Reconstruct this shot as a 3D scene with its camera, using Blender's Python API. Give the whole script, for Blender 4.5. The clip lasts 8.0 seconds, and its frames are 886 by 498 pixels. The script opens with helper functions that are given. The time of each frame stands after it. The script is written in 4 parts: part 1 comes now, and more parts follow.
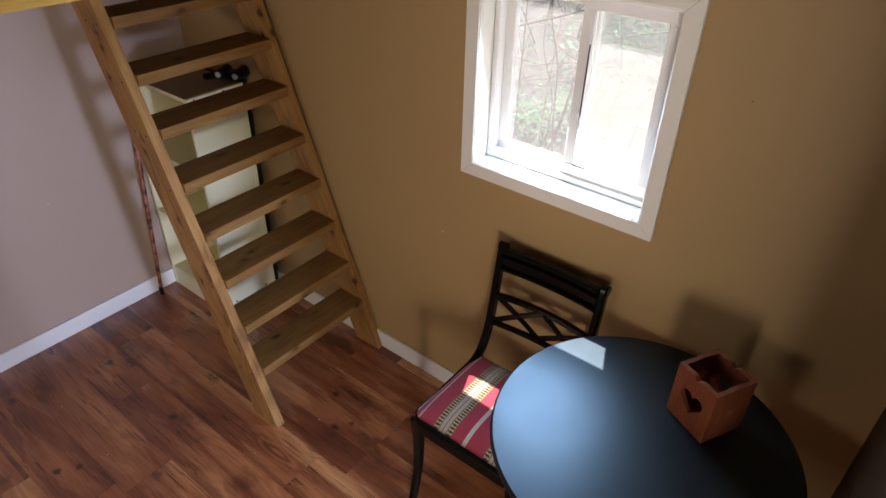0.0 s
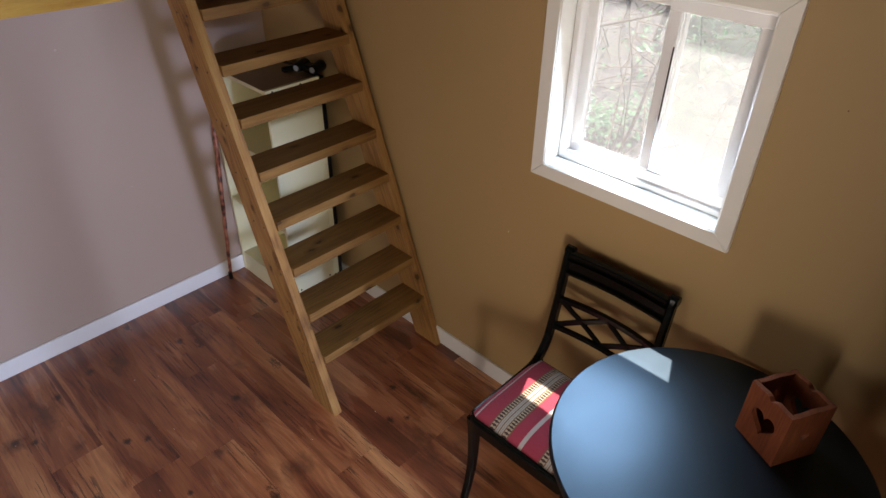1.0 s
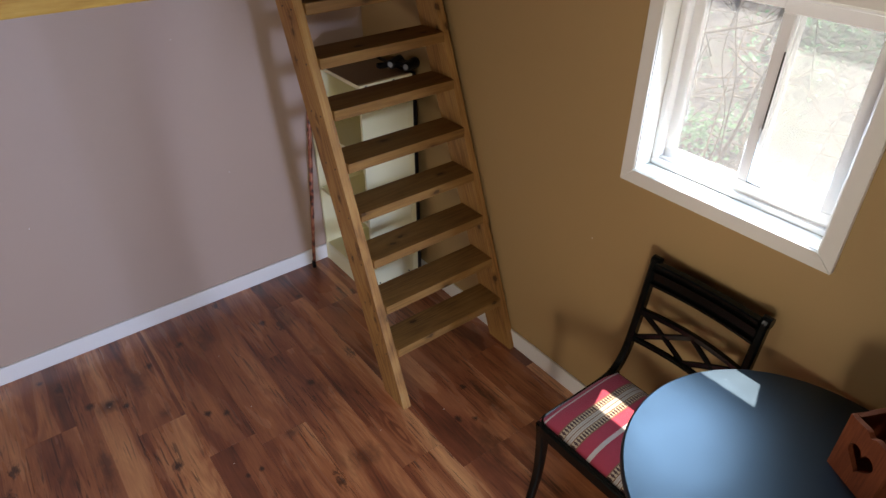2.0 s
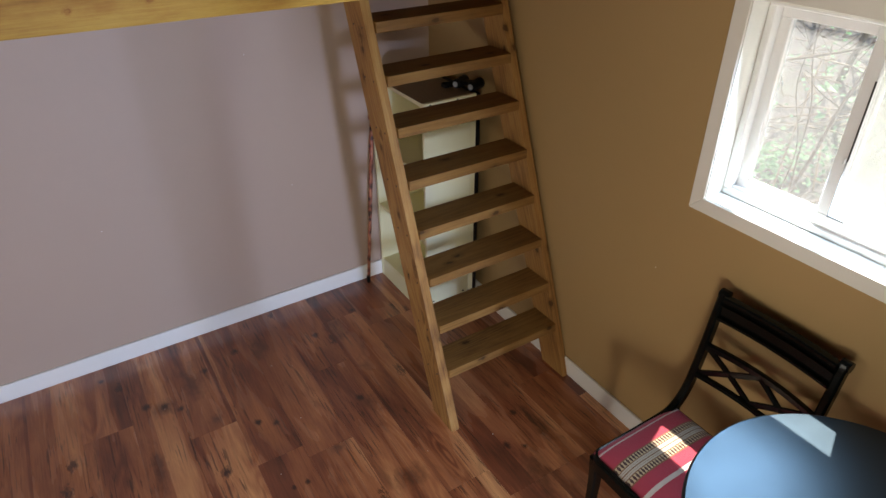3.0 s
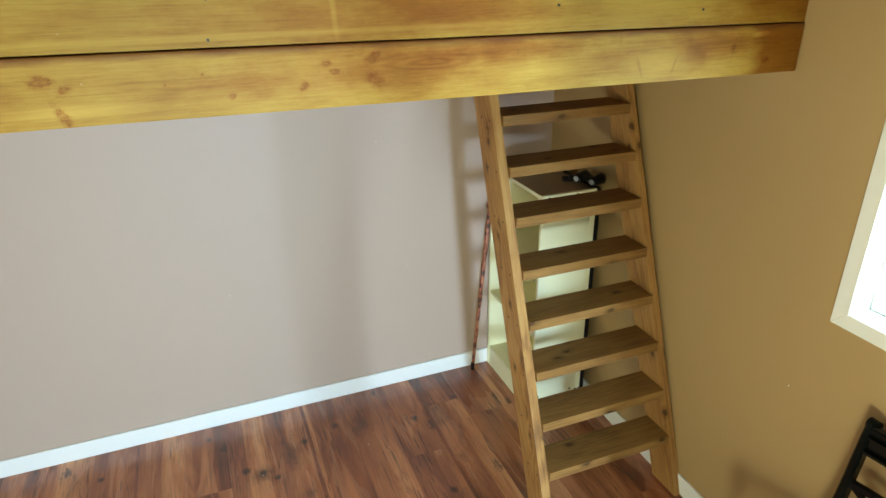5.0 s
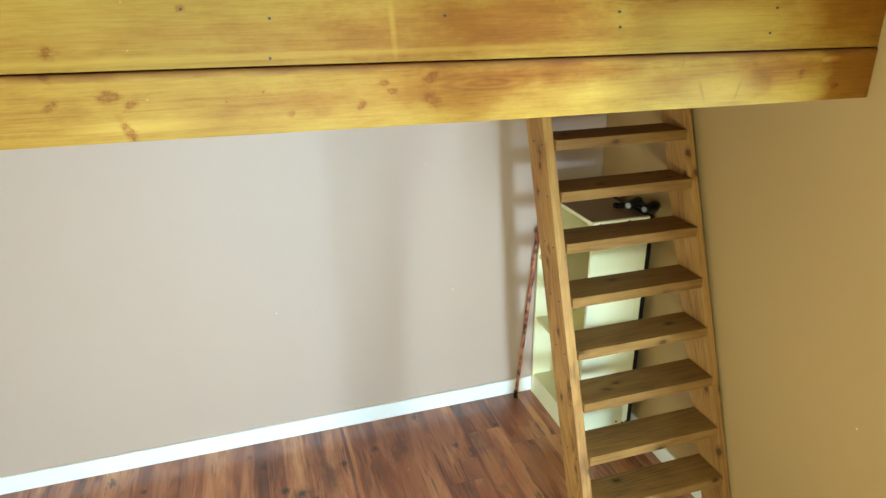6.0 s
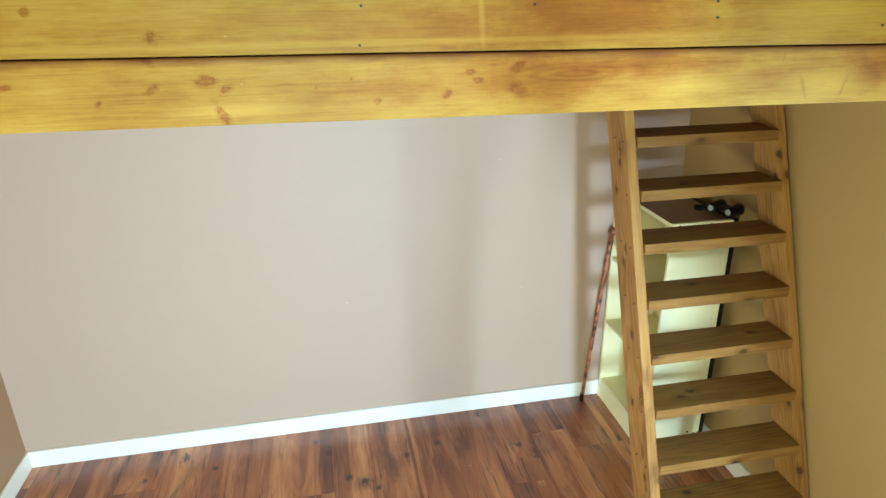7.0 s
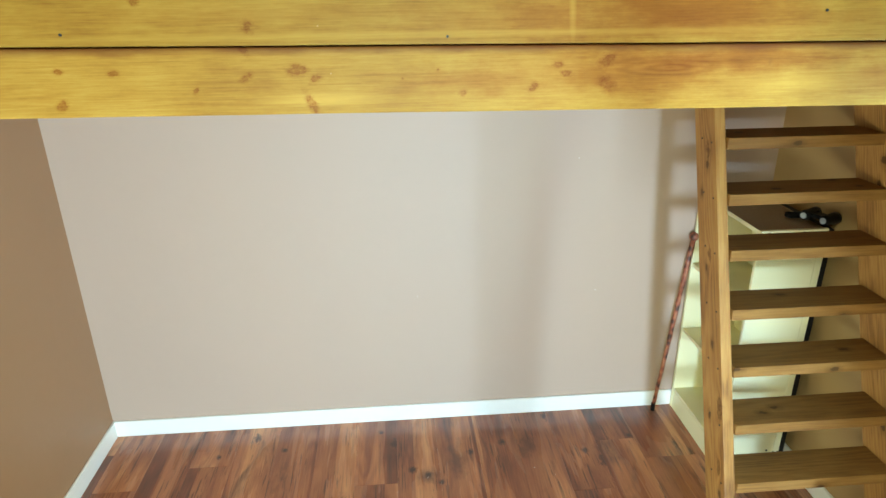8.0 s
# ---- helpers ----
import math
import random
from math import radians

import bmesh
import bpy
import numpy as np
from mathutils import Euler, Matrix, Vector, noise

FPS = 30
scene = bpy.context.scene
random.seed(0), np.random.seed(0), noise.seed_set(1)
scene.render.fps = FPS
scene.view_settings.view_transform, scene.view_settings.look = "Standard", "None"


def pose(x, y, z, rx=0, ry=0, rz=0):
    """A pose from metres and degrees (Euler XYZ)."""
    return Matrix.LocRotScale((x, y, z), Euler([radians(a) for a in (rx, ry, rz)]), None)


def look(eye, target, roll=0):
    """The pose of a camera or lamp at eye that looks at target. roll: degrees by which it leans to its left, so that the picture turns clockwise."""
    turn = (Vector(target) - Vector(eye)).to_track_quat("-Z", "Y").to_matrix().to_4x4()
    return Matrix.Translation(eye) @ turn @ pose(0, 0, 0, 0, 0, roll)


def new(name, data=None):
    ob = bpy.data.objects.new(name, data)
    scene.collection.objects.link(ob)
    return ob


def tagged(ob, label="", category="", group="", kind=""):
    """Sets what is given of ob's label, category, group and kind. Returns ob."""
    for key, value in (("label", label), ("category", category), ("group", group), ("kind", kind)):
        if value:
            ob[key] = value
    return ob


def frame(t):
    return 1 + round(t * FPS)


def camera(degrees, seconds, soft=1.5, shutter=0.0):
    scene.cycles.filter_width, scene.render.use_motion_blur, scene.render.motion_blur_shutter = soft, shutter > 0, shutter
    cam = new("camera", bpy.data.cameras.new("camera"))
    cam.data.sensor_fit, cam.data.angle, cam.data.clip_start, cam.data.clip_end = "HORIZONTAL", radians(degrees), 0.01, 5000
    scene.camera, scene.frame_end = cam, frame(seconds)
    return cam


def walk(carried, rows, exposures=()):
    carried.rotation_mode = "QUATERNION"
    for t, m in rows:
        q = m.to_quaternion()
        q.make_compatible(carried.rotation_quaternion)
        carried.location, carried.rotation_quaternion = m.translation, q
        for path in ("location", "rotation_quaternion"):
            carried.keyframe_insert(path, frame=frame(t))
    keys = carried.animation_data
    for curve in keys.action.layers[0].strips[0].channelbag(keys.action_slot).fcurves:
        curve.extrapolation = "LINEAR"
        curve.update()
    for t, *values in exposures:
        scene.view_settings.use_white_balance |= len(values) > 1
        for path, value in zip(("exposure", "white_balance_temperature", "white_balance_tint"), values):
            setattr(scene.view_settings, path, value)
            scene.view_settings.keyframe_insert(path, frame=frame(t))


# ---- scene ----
cam = camera(69.9, 8.0)
PATH = [
    (0, (-1.604, -2.817, 2.117), (-0.298, -1.81, 0.985), 1.2),
    (0.5, (-1.606, -2.804, 2.11), (-0.361, -1.725, 0.976), 1.0),
    (1, (-1.621, -2.796, 2.111), (-0.435, -1.653, 0.976), 0.7),
    (1.5, (-1.628, -2.794, 2.101), (-0.526, -1.57, 0.966), 0.3),
    (1.7, (-1.624, -2.797, 2.096), (-0.561, -1.536, 0.965), 0.1),
    (2.8, (-1.626, -2.774, 2.075), (-0.727, -1.357, 0.988), -0.5),
    (3, (-1.634, -2.763, 2.077), (-0.74, -1.33, 1.006), -0.4),
    (3.5, (-1.626, -2.758, 2.076), (-0.776, -1.255, 1.067), -0.6),
    (4, (-1.63, -2.753, 2.071), (-0.838, -1.179, 1.126), -0.7),
    (4.5, (-1.64, -2.745, 2.069), (-0.927, -1.1, 1.184), -0.8),
    (4.7, (-1.643, -2.749, 2.07), (-0.956, -1.079, 1.21), -0.8),
    (5.8, (-1.665, -2.722, 2.06), (-1.084, -0.962, 1.307), -0.7),
    (6, (-1.666, -2.718, 2.053), (-1.119, -0.945, 1.305), -0.7),
    (6.5, (-1.682, -2.71, 2.043), (-1.217, -0.914, 1.295), -0.7),
    (7, (-1.699, -2.704, 2.032), (-1.345, -0.883, 1.284), -0.7),
    (7.5, (-1.714, -2.7, 2.021), (-1.488, -0.858, 1.276), -0.8),
    (8, (-1.721, -2.696, 2.016), (-1.579, -0.846, 1.269), -0.7),
]
walk(cam, [(t, look(eye, target, roll)) for t, eye, target, roll in PATH],
     exposures=[(0, 1.66, 6610, 17), (1.0, 1.62, 6640, 16), (1.5, 1.62, 6670, 16), (2.8, 1.57, 6660, 10), (3, 1.68, 6660, 10), (3.5, 1.99, 6660, 5), (4, 2.13, 6620, 0), (4.5, 2.36, 6580, -9), (6, 3.06, 6780, -19), (6.5, 3.04, 6770, -19), (8, 3.01, 6800, -19)])

# ---- light ----
SUN = Vector((1.0, 0.4, 2.43)).normalized()
world = bpy.data.worlds.new("sky")
scene.world = world
world.use_nodes = True
wn = world.node_tree.nodes
sky = wn.new("ShaderNodeTexSky")
sky.sky_type, sky.sun_disc = "NISHITA", False
sky.sun_elevation, sky.sun_rotation = math.asin(SUN.z), math.atan2(SUN.x, SUN.y)
world.node_tree.links.new(sky.outputs[0], wn["Background"].inputs[0])
wn["Background"].inputs[1].default_value = 0.06
sun = new("sun", bpy.data.lights.new("sun", "SUN"))
sun.data.energy, sun.data.angle, sun.data.color = 5.0, radians(0.5), (1.0, 0.95, 0.86)
sun.matrix_world = look(SUN * 20, (0, 0, 0))


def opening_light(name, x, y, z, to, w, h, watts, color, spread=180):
    """Area lamp standing in for sky light at an opening, seen or assumed."""
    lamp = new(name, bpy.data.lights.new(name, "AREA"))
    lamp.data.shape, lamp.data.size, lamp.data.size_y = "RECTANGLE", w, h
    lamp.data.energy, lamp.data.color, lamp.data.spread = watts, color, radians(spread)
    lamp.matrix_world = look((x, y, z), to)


opening_light("sky_light_window", 0.055, -2.0, 1.44, (-1, -2.0, 1.2), 0.48, 0.50, 4.5, (0.56, 0.77, 1.0), 165)
# Unseen lamps added beyond the south wall, placed for its shadows and as fill.
opening_light("doorway_added_lamp", -1.31, -5.0, 0.41, (-1.2, 0, 0.9), 0.20, 0.36, 36.0, (0.492, 0.622, 1.0))
opening_light("porch_added_lamp", -2.68, -3.68, 0.62, (0, -2.5, 1.0), 0.80, 0.75, 25.5, (1.0, 0.92, 0.78))
opening_light("door_top_fill_lamp", -1.72, -3.2, 1.5, (-2.9, -1.3, 0), 0.5, 0.5, 4.6, (1.0, 0.94, 0.84), 150)
opening_light("sky_light_west_window", -3.20, -1.50, 1.43, (0, -2.6, 1.3), 0.52, 0.52, 1.0, (1.0, 0.93, 0.80), 120)

# ---- helpers of the scene ----


def thing(name, loc, label, category, group="", kind=""):
    ob = new(name)
    ob.location = loc
    ob.empty_display_size = 0.05
    return tagged(ob, label, category, group, kind)


def mesh_of(name, bm, mat, smooth=False):
    bmesh.ops.recalc_face_normals(bm, faces=bm.faces)
    me = bpy.data.meshes.new(name)
    bm.to_mesh(me)
    bm.free()
    me.materials.append(mat)
    if smooth:
        me.polygons.foreach_set("use_smooth", [True] * len(me.polygons))
    return me


def part(name, bm, mat, parent, label="", smooth=False):
    """One mesh, given in world metres, under a thing or a part."""
    ob = new(name, mesh_of(name, bm, mat, smooth))
    ob.parent = parent
    base = parent.location.copy()
    up = parent.parent
    if up is not None:
        base = Vector((0, 0, 0))
        ob.matrix_parent_inverse = Matrix()
        if label:
            ob["label"] = label
        return ob
    ob.matrix_parent_inverse = Matrix.Translation(base).inverted()
    if label:
        ob["label"] = label
    return ob


def single(name, bm, mat, label, category, kind="", smooth=False):
    ob = new(name, mesh_of(name, bm, mat, smooth))
    return tagged(ob, label, category, "", kind)


def block(x0, x1, y0, y1, z0, z1, bev=0.003, bm=None, m=None, seg=1):
    own = bmesh.new()
    bmesh.ops.create_cube(own, size=1)
    for v in own.verts:
        v.co = Vector((x0 + (v.co.x + 0.5) * (x1 - x0), y0 + (v.co.y + 0.5) * (y1 - y0), z0 + (v.co.z + 0.5) * (z1 - z0)))
    if bev:
        bmesh.ops.bevel(own, geom=own.edges[:], offset=bev, segments=seg, affect="EDGES", profile=0.6)
    if m is not None:
        own.transform(m)
    if bm is None:
        return own
    me = bpy.data.meshes.new("tmp")
    own.to_mesh(me)
    own.free()
    bm.from_mesh(me)
    bpy.data.meshes.remove(me)
    return bm


def sweep(pts, prof, side, bm=None):
    """A bar along pts; prof: (s, n) corners across it, s along side, n square to side and path; or a function of 0..1."""
    bm = bm or bmesh.new()
    side = Vector(side).normalized()
    pts = [Vector(p) for p in pts]
    rings = []
    for i, p in enumerate(pts):
        t = (pts[min(i + 1, len(pts) - 1)] - pts[max(i - 1, 0)]).normalized()
        s = (side - t * side.dot(t)).normalized()
        n = s.cross(t)
        pr = prof(i / (len(pts) - 1)) if callable(prof) else prof
        rings.append([bm.verts.new(p + s * a + n * b) for a, b in pr])
    k = len(rings[0])
    for a, b in zip(rings, rings[1:]):
        for j in range(k):
            bm.faces.new((a[j], a[(j + 1) % k], b[(j + 1) % k], b[j]))
    bm.faces.new(rings[0][::-1])
    bm.faces.new(rings[-1])
    return bm


def disc(r, k=12):
    return [(r * math.cos(2 * math.pi * i / k), r * math.sin(2 * math.pi * i / k)) for i in range(k)]


def rect(w, h, c=0.004):
    w, h = w / 2, h / 2
    return [(-w + c, -h), (w - c, -h), (w, -h + c), (w, h - c), (w - c, h), (-w + c, h), (-w, h - c), (-w, -h + c)]


def lathe(prof, cx, cy, k=32, bm=None):
    bm = bm or bmesh.new()
    rings = [[bm.verts.new((cx + r * math.cos(2 * math.pi * i / k), cy + r * math.sin(2 * math.pi * i / k), z)) for i in range(k)] for r, z in prof]
    for a, b in zip(rings, rings[1:]):
        for j in range(k):
            bm.faces.new((a[j], a[(j + 1) % k], b[(j + 1) % k], b[j]))
    bm.faces.new(rings[0][::-1])
    bm.faces.new(rings[-1])
    return bm


def spline(pts, n):
    """Catmull-Rom through pts."""
    pts = [Vector(p) for p in pts]
    out = []
    for i in range(len(pts) - 1):
        p0, p1, p2, p3 = pts[max(i - 1, 0)], pts[i], pts[i + 1], pts[min(i + 2, len(pts) - 1)]
        for j in range(n):
            t = j / n
            out.append(0.5 * (2 * p1 + (p2 - p0) * t + (2 * p0 - 5 * p1 + 4 * p2 - p3) * t * t + (3 * p1 - p0 - 3 * p2 + p3) * t ** 3))
    return out + [pts[-1]]


# ---- materials ----
class Nodes:
    def __init__(self, name):
        self.mat = bpy.data.materials.new(name)
        self.mat.use_nodes = True
        self.t = self.mat.node_tree
        self.bsdf = self.t.nodes["Principled BSDF"]
        self.out = self.t.nodes["Material Output"]

    def add(self, kind, **values):
        n = self.t.nodes.new("ShaderNode" + kind)
        for key, v in values.items():
            if key in n.inputs:
                self.put(n.inputs[key], v)
        return n

    def put(self, socket, v):
        if isinstance(v, bpy.types.NodeSocket):
            self.t.links.new(v, socket)
        else:
            socket.default_value = v

    def math(self, op, a, b=0.0, c=0.0):
        n = self.t.nodes.new("ShaderNodeMath")
        n.operation = op
        for s, v in zip(n.inputs, (a, b, c)):
            self.put(s, v)
        return n.outputs[0]

    def vmath(self, op, a, b=(0, 0, 0)):
        n = self.t.nodes.new("ShaderNodeVectorMath")
        n.operation = op
        self.put(n.inputs[0], a)
        self.put(n.inputs[1], b)
        return n.outputs["Value"] if op in ("LENGTH", "DISTANCE", "DOT_PRODUCT") else n.outputs[0]

    def mix(self, f, a, b, blend="MIX"):
        n = self.t.nodes.new("ShaderNodeMix")
        n.data_type, n.blend_type = "RGBA", blend
        self.put(n.inputs[0], f)
        self.put(n.inputs[6], a if isinstance(a, bpy.types.NodeSocket) else (*a, 1))
        self.put(n.inputs[7], b if isinstance(b, bpy.types.NodeSocket) else (*b, 1))
        return n.outputs[2]

    def ramp(self, f, stops, interp="LINEAR"):
        n = self.t.nodes.new("ShaderNodeValToRGB")
        n.color_ramp.interpolation = interp
        e = n.color_ramp.elements
        for i, (p, col) in enumerate(stops):
            el = e[i] if i < 2 else e.new(p)
            el.position = p
            el.color = (*col, 1) if not isinstance(col, (int, float)) else (col, col, col, 1)
        self.put(n.inputs[0], f)
        return n.outputs[0]

    def fade(self, d, a, b, top):
        """top where d is under a, falling to 0 where it reaches b."""
        n = self.t.nodes.new("ShaderNodeMapRange")
        for key, v in (("Value", d), ("From Min", a), ("From Max", b), ("To Min", top), ("To Max", 0.0)):
            self.put(n.inputs[key], v)
        return n.outputs[0]

    def least(self, values):
        out = values[0]
        for v in values[1:]:
            out = self.math("MINIMUM", out, v)
        return out

    def noise(self, v, scale, detail=4.0, rough=0.55, dist=0.0):
        n = self.add("TexNoise", Vector=v, Scale=scale, Detail=detail, Roughness=rough, Distortion=dist)
        return n.outputs[0]

    def coords(self):
        return self.t.nodes.new("ShaderNodeTexCoord").outputs["Object"]

    def bump(self, h, strength, distance):
        n = self.add("Bump", Height=h, Strength=strength, Distance=distance)
        self.put(self.bsdf.inputs["Normal"], n.outputs[0])

    def set(self, **values):
        for key, v in values.items():
            key = key.replace("_", " ")
            if key == "Base Color" and not isinstance(v, bpy.types.NodeSocket):
                v = (*v, 1)
            self.put(self.bsdf.inputs[key], v)
        return self.mat


def paint(name, col, rough=0.5, var=0.08, fine=0.15, spec=0.5):
    """Rolled wall paint or brushed trim: faint clouding, roller stipple."""
    n = Nodes(name)
    p = n.coords()
    a = n.noise(p, 1.6, 3)
    b = n.noise(p, 26, 4)
    tone = n.math("MULTIPLY_ADD", a, var, n.math("MULTIPLY_ADD", b, var * 0.5, 1 - var * 0.75))
    c = n.add("RGB")
    c.outputs[0].default_value = (*col, 1)
    n.bump(n.noise(p, 420, 2), fine, 0.0006)
    return n.set(Base_Color=n.vmath("MULTIPLY", c.outputs[0], n.mix(tone, (0, 0, 0), (1, 1, 1))), Roughness=n.math("MULTIPLY_ADD", b, 0.12, rough - 0.06), Specular_IOR_Level=spec)


def wood(name, light, mid, dark, axis="X", rough=0.5, coat=0.0, knots=(), wild=0.45, size=1.0, spread=0.25, figure=0.26, cloud=0.75, fibre=1.0):
    """Timber with growth rings, fibres and knots; axis: the way the grain runs. knots: (centre, radius)."""
    n = Nodes(name)
    rnd = n.t.nodes.new("ShaderNodeObjectInfo").outputs["Random"]
    raw = n.coords()
    p = n.vmath("ADD", raw, n.vmath("MULTIPLY", n.add("CombineXYZ", X=rnd, Y=rnd, Z=rnd).outputs[0], (37, 53, 71)))
    st = {"X": (0.05, 1, 1), "Y": (1, 0.05, 1), "Z": (1, 1, 0.05)}[axis]
    q = n.vmath("MULTIPLY", p, tuple(s / size for s in st))
    warp = n.noise(q, 6, 3, 0.5)
    # growth rings, bent round each knot
    turn = n.math("MULTIPLY", n.math("ADD", n.noise(q, 6, 2, 0.45, 0.3), n.math("MULTIPLY", warp, 0.3)), 120)
    squash = {"X": (0.45, 1, 1), "Y": (1, 0.45, 1), "Z": (1, 1, 0.45)}[axis]
    reach = []
    for centre, r in knots:
        d = n.vmath("LENGTH", n.vmath("MULTIPLY", n.vmath("SUBTRACT", raw, centre), squash))
        d = n.math("DIVIDE", d, r * 0.8)
        reach.append(d)
        turn = n.math("ADD", turn, n.math("DIVIDE", 11.0, n.math("MULTIPLY_ADD", n.math("MULTIPLY", d, d), 0.5, 1.0)))
    rings = n.math("MULTIPLY_ADD", n.math("SINE", turn), 0.5, 0.5)
    fib = n.noise(n.vmath("MULTIPLY", q, (3, 3, 3)), 60, 5, 0.65)
    blot = n.noise(n.vmath("MULTIPLY", p, tuple(1.0 if s == 1 else 0.45 for s in st)), 7, 4, 0.6)
    tone = n.math("MULTIPLY_ADD", rings, figure, n.math("MULTIPLY_ADD", warp, wild * 0.8, n.math("MULTIPLY_ADD", blot, cloud, n.math("MULTIPLY_ADD", fib, fibre, 1.005 - figure / 2 - cloud / 2 - fibre / 2))))
    tone = n.math("MULTIPLY_ADD", tone, 1.35, -1.07 - 0.1 * wild)
    col = n.ramp(tone, [(0.0, dark), (0.45, mid), (1.0, light)])
    # knots: sparse cells, drawn out along the grain
    sp = n.add("SeparateXYZ", Vector=p).outputs
    along = "XYZ".index(axis)
    u = n.math("ADD", sp[(along + 1) % 3], sp[(along + 2) % 3])
    kq = n.add("CombineXYZ", X=n.math("MULTIPLY", u, 9.0 / size), Y=n.math("MULTIPLY", sp[along], 5.0 / size)).outputs[0]
    vo = n.add("TexVoronoi", Vector=kq, Scale=1.0)
    vo.voronoi_dimensions = "2D"
    chosen = n.math("GREATER_THAN", n.add("SeparateColor", Color=vo.outputs["Color"]).outputs[0], 1 - spread)
    wob = n.math("MULTIPLY_ADD", n.noise(p, 55, 3), 0.14, -0.07)
    kd = n.math("ADD", vo.outputs["Distance"], wob)
    km = n.math("MULTIPLY", n.ramp(kd, [(0.0, 1.0), (0.06, 0.95), (0.085, 0.4), (0.2, 0.0)]), chosen)
    col = n.mix(n.math("MULTIPLY", km, 0.9), col, tuple(x * 0.45 for x in dark))
    scar = None
    for d in reach:
        d = n.math("ADD", d, n.math("MULTIPLY_ADD", n.noise(p, 60, 3), 1.5, -0.75))
        k = n.ramp(d, [(0.0, 0.95), (0.30, 0.85), (0.45, 0.4), (0.66, 0.85), (0.80, 0.3), (1.0, 0.15)])
        k = n.math("MULTIPLY", k, n.ramp(d, [(0.8, 1.0), (1.0, 0.0)]))
        scar = k if scar is None else n.math("MAXIMUM", scar, k)
    if scar is not None:
        col = n.mix(n.math("MULTIPLY", scar, 0.9), col, (dark[0] * 0.6, dark[1] * 0.5, dark[2] * 0.3))
    # tone of each board
    col = n.mix(n.math("MULTIPLY", rnd, 0.3), col, tuple(x * 0.75 for x in mid))
    n.bump(n.math("MULTIPLY_ADD", rings, 0.25, fib), 0.25, 0.0012)
    return n.set(Base_Color=col, Roughness=n.math("MULTIPLY_ADD", fib, 0.25, rough - 0.1), Coat_Weight=coat, Coat_Roughness=0.25, Specular_IOR_Level=0.18)


FLOOR_KNOTS = ((-1.257, -0.227, 16), (-1.416, -0.285, 15), (-1.697, -0.382, 17), (-1.624, -0.419, 15), (-1.305, -0.730, 14), (-1.492, -0.913, 19), (-0.629, -0.237, 13), (-0.875, -0.322, 17), (-0.873, -0.833, 17),
               (-0.351, -1.271, 13), (-0.481, -1.398, 14), (-0.423, -1.444, 11), (-1.293, -1.125, 9), (-1.239, -1.127, 9), (-1.567, -0.470, 12), (-1.240, -0.774, 12), (-2.300, -0.190, 12), (-1.840, -0.100, 12), (-2.600, -0.210, 12))
FLOOR_SMEARS = ((-1.151, -0.261, 60, 110), (-0.888, -1.320, 75, 60), (-1.488, -0.330, 50, 150), (-1.451, -0.615, 34, 42), (-1.053, -1.042, 50, 34), (-0.456, -1.577, 60, 140), (-0.769, -0.339, 60, 110), (-1.713, -0.740, 30, 150), (-1.620, -0.430, 70, 60), (-0.300, -1.400, 40, 160))


